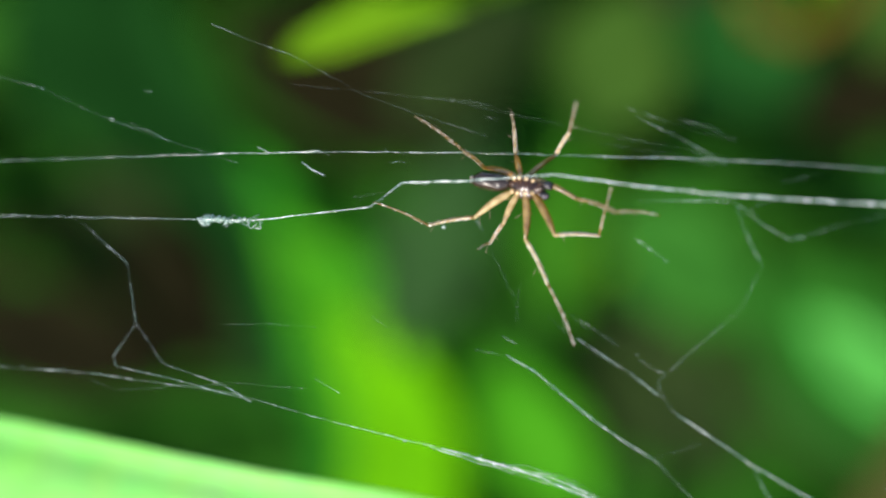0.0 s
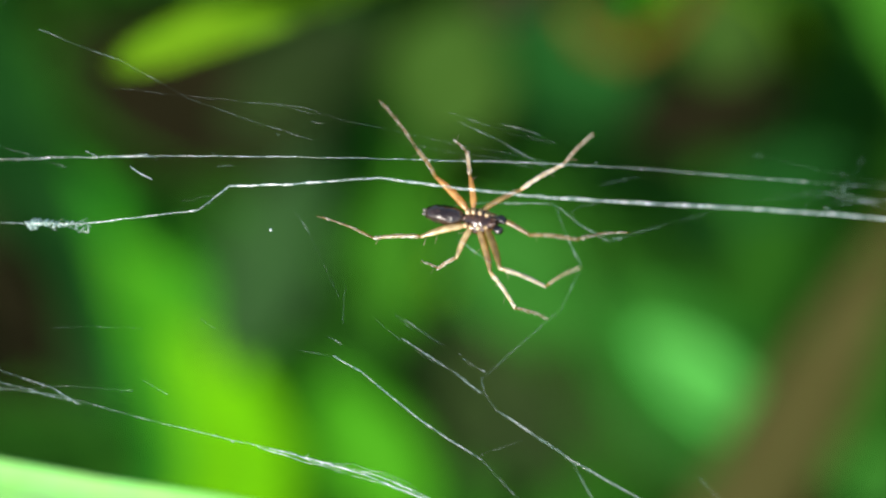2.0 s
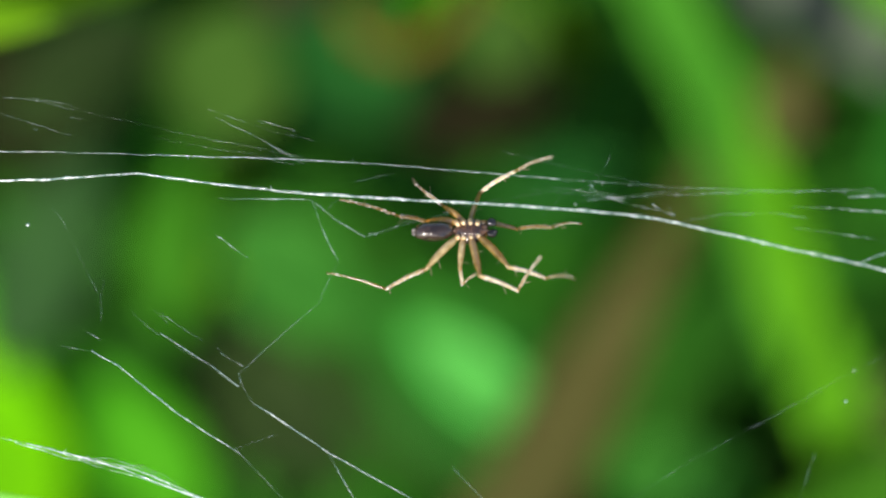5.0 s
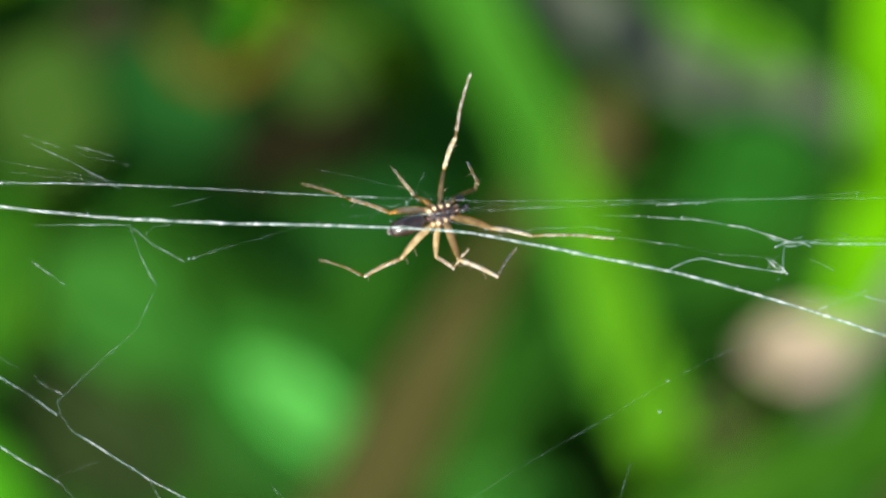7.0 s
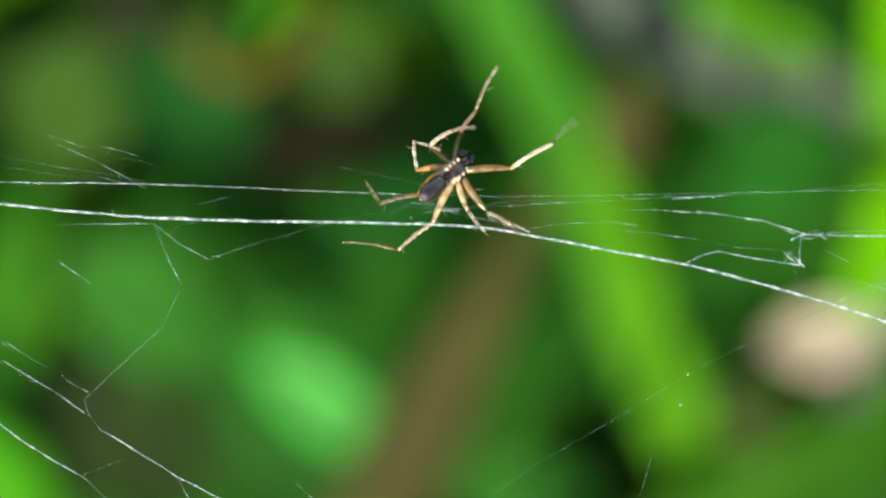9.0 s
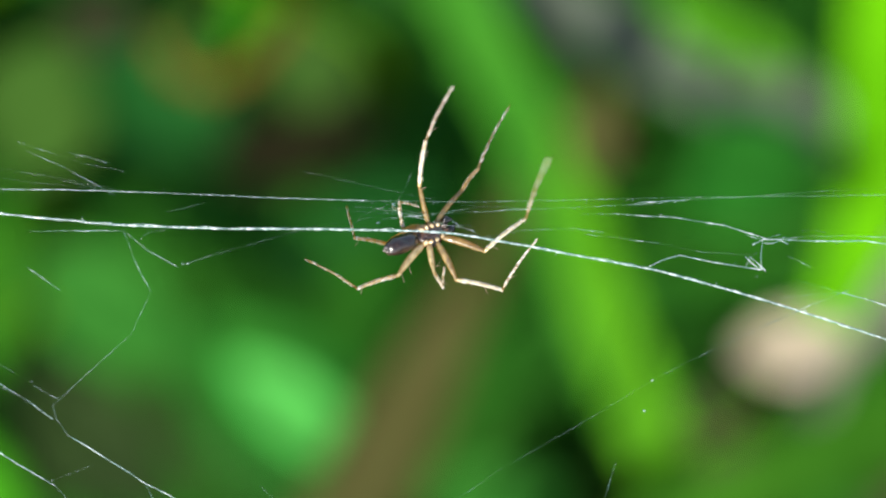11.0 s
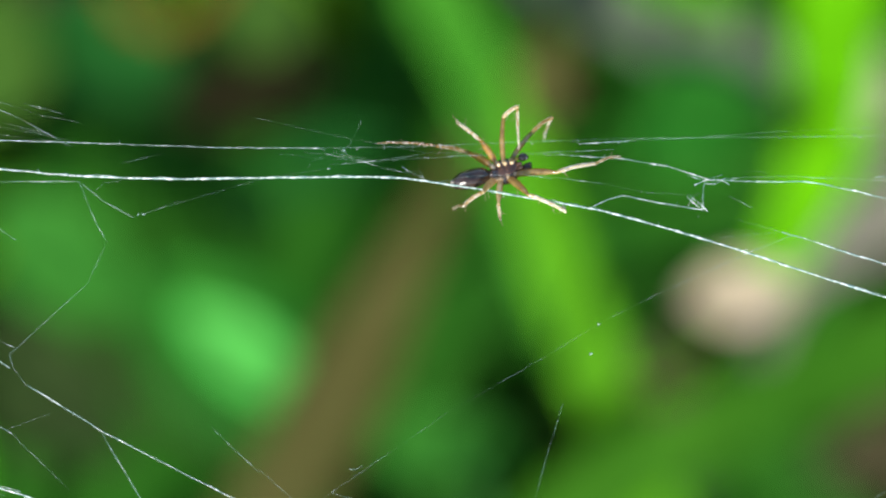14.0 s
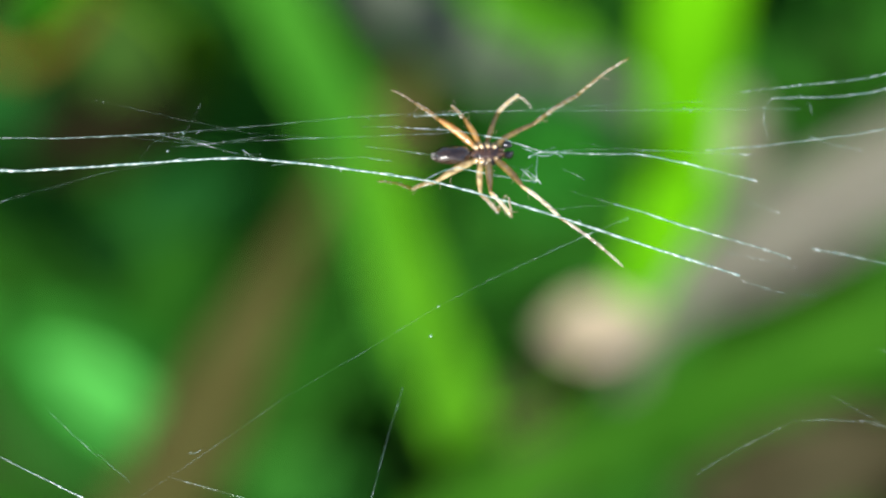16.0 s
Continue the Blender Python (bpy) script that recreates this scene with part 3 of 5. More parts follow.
web_fixed = tagged(in_shot("spider_web"), "fine white silk web strung between grasses, glinting in sun", "spider web", "silk web")
web_middle = tagged(in_shot("spider_web"), "loose silk threads of the middle of the web", "spider web", "silk web")
web_loose = tagged(in_shot("spider_web"), "tangled silk threads of the swaying side of the web", "spider web", "silk web")
threads(web_fixed, [
    (18, [(-59.0, -0.2), (-55.9, -2.7), (-55.3, -6.5), (-56.8, -8.5), (-56.6, -9.1), (-53.1, -9.7), (-47.9, -10.9)]),
    (17, [(-55.3, -6.5), (-53.5, -8.9), (-49.6, -10.0), (-47.7, -11.0)]),
    (20, [(-74.9, -8.7), (-64.5, -9.4), (-58.7, -9.6), (-49.4, -10.5), (-42.8, -12.0), (-37.9, -13.0), (-34.0, -13.7)]),
    (44, [(-35.8, -13.4), (-33.0, -14.0), (-29.9, -14.8), (-26.9, -15.9), (-20.2, -18.1)]),
    (22, [(-35.1, -13.5), (-30.6, -14.4), (-27.9, -15.1), (-26.2, -16.0), (-22.2, -17.2)]),
    (18, [(-31.9, -14.4), (-28.9, -14.8), (-26.7, -15.6), (-23.2, -17.4)]),
    (25, [(-36.5, -13.3), (-33.3, -14.2), (-29.6, -14.6), (-26.9, -15.7), (-23.8, -17.0)]),
    (18, [(-34.4, -13.6), (-31.6, -14.6), (-28.7, -15.3), (-26.9, -15.9), (-24.2, -16.8)]),
    (11, [(-32.6, -14.2), (-30.6, -14.2), (-28.2, -14.9), (-26.5, -15.8)]),
    (9, [(-30.6, -14.6), (-28.7, -14.6), (-27.2, -15.2), (-25.8, -16.2)]),
    (8, [(-67.0, 9.4), (-61.7, 8.1), (-57.3, 6.2), (-53.0, 4.8), (-48.7, 3.5)]),
    (34, [(-31.8, -7.7), (-30.1, -8.6), (-26.6, -11.3), (-24.9, -12.4), (-22.7, -13.7)]),
    (9, [(-33.6, -7.4), (-31.8, -7.7)]),
    (8, [(-22.7, -13.7), (-20.6, -15.8), (-19.3, -17.1)]),
    (25, [(-27.6, -6.6), (-26.3, -7.4), (-24.6, -8.4), (-22.8, -9.7)]),
    (9, [(-16.9, -2.2), (-18.1, -4.7), (-20.4, -6.7), (-22.8, -8.9), (-22.6, -9.7), (-21.8, -10.8)]),
    (28, [(-21.8, -10.8), (-19.7, -12.1), (-17.4, -13.6), (-14.2, -15.3), (-8.8, -18.1)]),
    (22, [(-17.4, -13.6), (-16.4, -15.4), (-14.8, -18.1)]),
    (20, [(-18.5, 1.5), (-17.9, -0.2), (-16.9, -2.2)]),
    (15, [(-24.1, 1.5), (-21.0, 1.5), (-18.5, 1.5)]),
    (19, [(-18.3, 1.3), (-17.1, 0.3), (-15.3, -0.7)]),
    (8, [(-17.6, 0.9), (-17.1, 1.4), (-16.1, 1.5)]),
    (2, [(-15.3, -0.7), (-14.7, -0.5), (-12.8, 0.2), (-10.1, 0.7)]),
    (13, [(-50.6, 12.0), (-48.1, 11.0), (-45.3, 10.0)]),
    (6, [(-45.3, 10.0), (-40.9, 7.7), (-37.5, 6.5), (-33.2, 5.2)]),
    (3, [(-45.5, 8.3), (-35.3, 7.3), (-31.8, 6.5), (-25.1, 5.1), (-19.1, 4.0)]),
    (2, [(-24.4, 5.0), (-21.5, 4.5), (-19.1, 4.0)]),
    (14, [(-24.3, 6.3), (-22.1, 5.3), (-19.0, 3.6)]),
    (3, [(-21.8, 6.1), (-20.5, 5.8), (-19.4, 5.5)]),
    (4, [(-35.6, 7.4), (-33.5, 7.1), (-31.7, 6.5)]),
    (36, [(-44.7, 3.6), (-44.1, 3.2), (-43.3, 2.8)]),
    (30, [(-47.4, 4.5), (-47.0, 4.3), (-46.6, 4.1)]),
    (18, [(-45.3, 4.2), (-44.4, 4.2), (-43.5, 4.4)]),
    (15, [(-39.1, 3.6), (-38.5, 3.7), (-38.1, 3.6)]),
    (12, [(-32.2, -6.5), (-31.8, -6.7), (-31.3, -7.0)]),
    (11, [(-40.0, -5.6), (-39.6, -5.9), (-39.1, -6.2)]),
    (10, [(-43.7, -9.4), (-42.8, -9.9), (-42.1, -10.3)]),
    (8, [(-27.6, -5.4), (-26.3, -6.3), (-25.1, -7.0)]),
    (4, [(-31.0, -3.5), (-31.2, -4.5), (-31.2, -5.9)]),
    (4, [(-41.5, 0.8), (-40.4, 1.7), (-38.7, 1.9)]),
    (3, [(-49.4, -6.3), (-46.8, -6.2), (-43.6, -6.3)]),
    (4, [(-60.7, -9.2), (-56.8, -10.6), (-48.6, -9.9), (-44.3, -10.1)]),
    (11, [(-52.5, 15.6), (-52.3, 14.7), (-52.8, 13.5)]),
    (9, [(-28.0, -5.2), (-27.5, -5.6), (-27.1, -6.0)]),
    (4, [(-29.4, -5.3), (-28.7, -6.0), (-27.7, -6.7)]),
    (20, [(-23.9, -7.7), (-23.3, -8.1), (-22.5, -8.5)]),
    (3, [(-26.8, -7.3), (-24.8, -8.4), (-22.8, -9.7)]),
    (10, [(-24.8, 6.8), (-23.6, 6.4), (-22.4, 6.0)]),
    (3, [(-22.4, 6.0), (-20.8, 5.5), (-18.5, 5.0)]),
    (2, [(-28.1, 5.1), (-24.1, 4.4), (-19.5, 3.9)]),
    (4, [(-15.1, -0.6), (-11.5, 0.5), (-7.5, 1.6), (-3.5, 2.2)]),
    (16, [(-55.6, 5.9), (-54.3, 5.4), (-53, 4.8)]),
    (6, [(-21.8, 6.2), (-20.6, 5.9), (-19.5, 5.5)]),
    (5, [(-22.9, -13.4), (-20.3, -12.4)]),
    (20, [(-49.7, -9.8), (-48.7, -10.4), (-47.7, -11)]),
    (5, [(-34.2, 0.9), (-33.5, 0.1), (-32.6, -1.8), (-31.4, -4.2)]),
    (5, [(-15.9, 2.6), (-13.6, 3.1)]),
    (26, [(-50.6, 4), (-49.7, 4.1), (-48.7, 4.1)]),
    (28, [(-45.4, 4.2), (-44.4, 4.2), (-43.5, 4.3)]),
    (16, [(-57.3, 6.3), (-56.7, 6)]),
    (14, [(-54.8, 7.9), (-54.4, 7.8)]),
    (10, [(-33.2, 6.3), (-32.7, 6.2), (-32.4, 6.2)]),
    (14, [(-35.4, 5.6), (-35.2, 5.5)]),
    (6, [(-34, 0.6), (-33.3, -0.4)]),
    (7, [(-32.1, -6.6), (-31.3, -7)]),
    (5, [(-41.2, 1.5), (-39.9, 1.7)]),
    (14, [(-24.1, -7.4), (-24, -7.5)]),
    (15, [(-24.3, -0.6), (-23.3, -1.3), (-22.3, -2.0)]),
], [(-63.0, -9.3), (-54.5, 7.9), (-14.7, -0.5), (-19.1, 3.9), (-61.7, 8.1), (-57.0, 6.2), (-35.7, -0.2), (-38.0, -13.0), (-19.3, 3.8), (-15.0, -0.5)], 11)
threads(web_middle, [
    (8, [(-2.5, 2.6), (-1.8, 3.6), (-1.3, 4.7)]),
    (9, [(-3.2, 2.05), (0.5, 2.3), (5.6, 2.55), (13.9, 2.85)]),
    (8, [(-22.8, 4.6), (-20.1, 4)]),
    (5, [(-5.1, 1.2), (-4.2, 2.3), (-2.5, 2.9)]),
    (5, [(-2.6, 3.1), (-2.2, 2.6), (-1.2, 2.4), (0.0, 2.1)]),
    (17, [(1.1, 1.9), (1.7, 1.5), (2.5, 1.2)]),
    (9, [(1.5, 1.6), (2.3, 1.6)]),
    (9, [(2.9, 0.9), (5.3, 1.3), (8.4, 1.4), (10.3, 1.1)]),
    (5, [(-6.2, 2.7), (-3.5, 2.4), (-0.2, 2.2), (2.6, 2.7)]),
    (9, [(-2.7, 2.7), (-1.6, 2.3), (0.1, 1.8), (2.5, 1.3)]),
    (8, [(2.1, 1.8), (2.5, 1.1)]),
    (5, [(-4.7, 2.8), (-3.0, 2.6), (-1.0, 2.2), (2.1, 2.6)]),
    (3, [(-7.7, 4.9), (-3.0, 3.8), (2.0, 2.8), (7.0, 2.5)]),
    (5, [(-6.7, -20.0), (-3.3, -17.8), (1.3, -14.7), (3.8, -13.0), (8.6, -10.3), (12.8, -7.8), (14.9, -6.7), (16.6, -5.9)]),
    (15, [(16.6, -5.9), (19.4, -4.6), (22.6, -3.2), (24.7, -2.4)]),
    (9, [(8.7, -19.8), (10.0, -15.1), (10.8, -12.6)]),
    (20, [(-3.2, -17.9), (-1.3, -18.5), (1.4, -19.3), (5.5, -20.7)]),
    (8, [(-7.6, -16.4), (-6.7, -17.2), (-5.7, -18.1)]),
    (18, [(-2.2, -16.4), (-1.8, -16.4), (-1.4, -16.2)]),
    (12, [(-10.4, -13.8), (-9.1, -15.1), (-7.6, -16.5)]),
], [(12.5, -9.5), (13.0, -7.7), (-2.4, 2.9), (-3.3, 1.8)], 12)
threads(web_loose, [
    (27, [(12.8, -1.0), (13.7, -0.6), (14.7, -0.3)]),
    (36, [(14.7, -0.3), (17.1, -0.8), (19.6, -1.2)]),
    (25, [(18.6, -0.4), (19.1, -0.9), (19.6, -1.2)]),
    (21, [(19.6, -1.2), (19.6, -0.3), (19.7, 0.5)]),
    (13, [(18.6, -1.0), (19.0, -0.4), (19.3, -0.2)]),
    (31, [(19.1, 0.3), (19.8, 0.6), (20.7, 0.6), (21.2, 0.3)]),
    (25, [(19.6, 0.4), (20.3, 0.4), (20.9, 0.7)]),
    (31, [(20.3, 0.6), (23.1, 0.5), (25.8, 0.5), (28.8, -0.1), (33.3, -1.2)]),
    (13, [(20.7, 0.7), (24.4, 0.8), (29.2, 0.6), (33.3, 0.4)]),
    (25, [(12.1, 2.1), (14.9, 1.9), (17.6, 1.4)]),
    (10, [(8.9, 2.2), (10.8, 2.2), (12.5, 2.1)]),
    (21, [(17.6, 1.4), (18.8, 1.0), (20.0, 0.6)]),
    (10, [(9.1, 1.0), (11.5, 0.7), (13.5, 0.4)]),
    (6, [(13.5, 0.4), (15.9, -0.1), (19.0, -0.3)]),
    (36, [(24.4, -2.6), (26.5, -3.2), (28.8, -4.0), (33.0, -5.2), (35.4, -6.0)]),
    (6, [(21.7, -1.8), (24.4, -2.6)]),
    (31, [(12.1, 2.8), (13.5, 2.9), (15.1, 3.0)]),
    (6, [(15.1, 3.0), (19.7, 3.2), (23.7, 3.5), (29.9, 3.7)]),
    (10, [(22.0, 1.1), (22.7, 1.2), (23.4, 1.0)]),
    (23, [(32.3, 4.3), (36.0, 4.7), (38.4, 4.9), (41.5, 5.4), (49.9, 6.7)]),
    (27, [(34.2, 3.9), (38.4, 4.0), (40.2, 4.2), (41.5, 4.5), (49.9, 6.2)]),
    (13, [(34.4, 3.9), (33.9, 3.3), (33.8, 2.5), (34.1, 1.6)]),
    (21, [(30.1, 0.7), (34.1, 1.0), (36.5, 1.3), (39.1, 1.6), (41.5, 2.0), (49.9, 3.7)]),
    (12, [(36.7, 1.6), (38.3, 1.0), (40.1, 0.7)]),
    (6, [(36.6, 3.7), (36.9, 3.0)]),
    (31, [(36.7, -5.4), (39.0, -5.8), (41.4, -6.4), (49.8, -8.1)]),
    (13, [(32.2, -7.3), (34.3, -8.0), (37.2, -8.4)]),
    (12, [(32.6, -2.5), (33.7, -2.8), (34.7, -3.2)]),
    (7, [(31.3, -5.6), (33.3, -6.0), (35.8, -6.6)]),
    (6, [(20.6, -2.9), (22.7, -2.7), (24.8, -2.6)]),
    (11, [(21.2, -0.4), (21.9, -0.7), (22.6, -1.1)]),
    (8, [(29.5, -19.3), (31.8, -17.9), (33.9, -16.9), (35.7, -16.0)]),
    (10, [(35.7, -16.0), (37.9, -16.0), (40.0, -16.1), (41.4, -16.6), (47.9, -18.2)]),
    (7, [(37.9, -14.5), (39.7, -15.5), (41.4, -16.6)]),
    (23, [(18.7, 0.9), (19.6, 0.6), (20.8, 0.9)]),
    (25, [(18.9, -0.4), (19.4, -0.8), (19.9, -1.3)]),
    (10, [(40.8, -11.6), (41.8, -11.9), (44.0, -12.7)]),
], [(17.4, 1.5), (19.3, -1.6), (14.5, 2.9)], 13, 14)


def silk_clump():
    """A matted lump of silk and prey remains hung on the main line."""
    rng = random.Random(8)
    thing = tagged(in_shot("silk_clump"), "matted white lump of silk hung on the main line", "silk clump")
    bm = bmesh.new()
    for k in range(26):
        u = rng.random()
        r = rng.uniform(0.10, 0.22) * (1.2 - 0.8 * u)
        add_ball(bm, (-51.2 + 3.6 * u, rng.uniform(-0.15, 0.15), 0.02 + rng.uniform(-0.18, 0.2) * (1.1 - 0.6 * u)), (r * 1.6, r, r * 0.8), pose(0, 0, 0, 0, rng.uniform(-60, 60), 0), 1)
    add_ball(bm, (-50.6, 0, 0.12), (0.42, 0.25, 0.28), None, 2)
    part("lump", bm, STRONG_SILK, thing)
    for k in range(9):
        bm = bmesh.new()
        x = rng.uniform(-51.5, -47.6)
        add_thread(bm, [(x, 0.1 * rng.uniform(-1, 1)), (x + rng.uniform(0.2, 0.6), rng.uniform(-0.5, 0.4)), (x + rng.uniform(0.5, 1.2), rng.uniform(-0.5, 0.4))], rng.uniform(14, 26), rng)
        part("fibre", bm, SILK, thing)
    bm = bmesh.new()
    add_thread(bm, [(-47.7, 0.2), (-47.3, 0.0), (-47.3, -0.5), (-47.6, -0.4)], 40, rng)
    part("fibre", bm, SILK, thing)


silk_clump()

# the two main lines: fixed on one side, in short stretches on the side that sways
LINE_A = [(-19, 1.85), (-15.5, 1.68), (-12, 1.55), (-8, 1.5), (-4, 1.4), (-1, 1.3), (1.4, 1.1), (5, 0.45), (9, -0.35), (13.2, -1.15), (17, -2.2), (21, -3.4), (27, -5.4), (32, -7.0)]
LINE_B = [(-19.2, 3.85), (-14.5, 3.65), (-10, 3.4), (-4, 3.15), (2, 3.0), (8, 3.05), (14.8, 3.15), (24, 3.2), (36, 3.3)]


def pull(x):
    u = min(1, max(0, (x + 17) / 32))
    return u * u * (3 - 2 * u)


def node(p, t):
    dx, dz = sway(t)
    return Vector((p[0] + dx * pull(p[0]), 0, p[1] + dz * pull(p[0])))


def main_line(fixed, nodes, radius, depth, seed):
    rng = random.Random(seed)
    bm = bmesh.new()
    add_thread(bm, fixed, radius, rng, depth, radius > 40)
    part("main_line", bm, STRONG_SILK, web_fixed)
    out = []
    for a, b in zip(nodes, nodes[1:]):
        length = math.dist(a, b)
        bm = bmesh.new()
        n = max(3, int(length / 0.2))
        add_tube(bm, [(length * (k / n * 1.03 - 0.015), 0.0, 0.03 * noise.noise((k * 0.3, seed, a[0])) * math.sin(3.1416 * k / n)) for k in range(n + 1)],
                 [radius * (0.42 if radius < 40 and a[0] > -6 else 1.0) * MM * (0.85 + 0.3 * noise.noise((k * 0.08, a[0], 1)) + 0.2 * noise.noise((k * 0.31, a[0], 5)) + (0.7 if rng.random() < 0.05 else 0)) for k in range(n + 1)], 6)
        if radius > 40:     # two thin strands wound loosely round the main one
            for phase in (0.0, 2.6):
                add_tube(bm, [(length * k / n, 0.05 * math.cos(k * 0.3 + phase), (0.10 * noise.noise((k * 0.22, phase, a[0])) + 0.05) * math.sin(3.1416 * k / n)) for k in range(n + 1)],
                         [0.013 + 0.008 * noise.noise((k * 0.5, phase, a[0])) for k in range(n + 1)], 4)
        for k in range(n):
            if rng.random() < 0.07:
                turn, h = rng.uniform(0, 6.28), rng.uniform(0.1, 0.3)
                c = Vector((length * k / n, 0, 0))
                tip = c + Vector((h * rng.uniform(-1, 1), 0.3 * h * math.cos(turn), h * math.sin(turn)))
                add_tube(bm, [c, c.lerp(tip, 0.5) + Vector((0.03, 0, 0)), tip], [0.014, 0.012, 0.006], 4)
        out.append((part("main_line", bm, SILK if radius < 40 and a[0] > -6 else STRONG_SILK, web_fixed), a, b, depth))
    return out


LINES = main_line([(-75, 0.2), (-47.3, 0.05), (-40, 0.95), (-38.1, 2.4), (-34, 2.55), (-29, 2.95), (-25, 2.45), (-19, 1.85)], LINE_A, 54, -0.5, 21)
LINES += main_line([(-75, 3.2), (-55.8, 3.9), (-49.5, 4.1), (-42.3, 4.25), (-33.5, 4.2), (-26, 4.05), (-19.2, 3.85)], LINE_B, 18, 0.4, 22)

# ---- spider ----
SIZES = {"1": (2.8, 3.2, 5.0), "2": (2.7, 2.9, 4.0), "3": (2.0, 1.75, 1.7), "4": (2.75, 2.9, 3.7)}
HIPS = {"4": (0.15, 0.45), "3": (0.5, 0.52), "2": (0.95, 0.5), "1": (1.4, 0.42)}
SEGMENTS = {}
PALPS = []


def hip(key):
    side, number = key.split("_")
    along, out = HIPS[number]
    return Vector((along, -0.15, -out)) if side == "near" else Vector((along, -0.08, out))


def limb(name, length, profile, mat, parent, spines, rng, hairs=0):
    """One leg segment along +x, thick as its profile says, with bristles."""
    bm = bmesh.new()
    n = 14
    us = [k / n for k in range(n + 1)]
    rad = [np.interp(u, [q[0] for q in profile], [q[1] for q in profile]) for u in us]
    add_tube(bm, [(u * length, 0, 0.03 * length * math.sin(3.14 * u)) for u in us], rad, 9)
    add_ball(bm, (0, 0, 0), (rad[0] * 1.05,) * 3, None, 2)
    add_ball(bm, (length, 0, 0), (rad[-1] * 1.08,) * 3, None, 2)
    ob = part(name, bm, mat, parent)
    # Pale hairs added to give the segment its white glints.
    if hairs:
        bm = bmesh.new()
        for k in range(hairs):
            u, a = rng.uniform(0.08, 0.97), rng.uniform(0, 6.28)
            r, h = np.interp(u, [q[0] for q in profile], [q[1] for q in profile]), rng.uniform(0.06, 0.16)
            base = Vector((u * length, r * 0.95 * math.cos(a), r * 0.95 * math.sin(a) + 0.03 * length * math.sin(3.14 * u)))
            add_tube(bm, [base, base + Vector((h * 1.2, h * 0.22 * math.cos(a), h * 0.22 * math.sin(a)))], [0.021, 0.007], 4)
        part("hairs", bm, HAIR, ob, "fine leg hairs, pale to stand in for white glints")
    for k in range(spines):
        bm = bmesh.new()
        u, a = rng.uniform(0.15, 0.95), rng.uniform(0, 6.28)
        r, h = np.interp(u, [q[0] for q in profile], [q[1] for q in profile]), rng.uniform(0.26, 0.5)
        base = Vector((u * length, r * 0.8 * math.cos(a), r * 0.8 * math.sin(a)))
        tip = base + Vector((h * 0.6, h * math.cos(a), h * math.sin(a)))
        add_tube(bm, [base, base.lerp(tip, 0.5), tip], [0.022, 0.015, 0.006], 4)
        part("bristle", bm, BRISTLE, ob)
    return ob


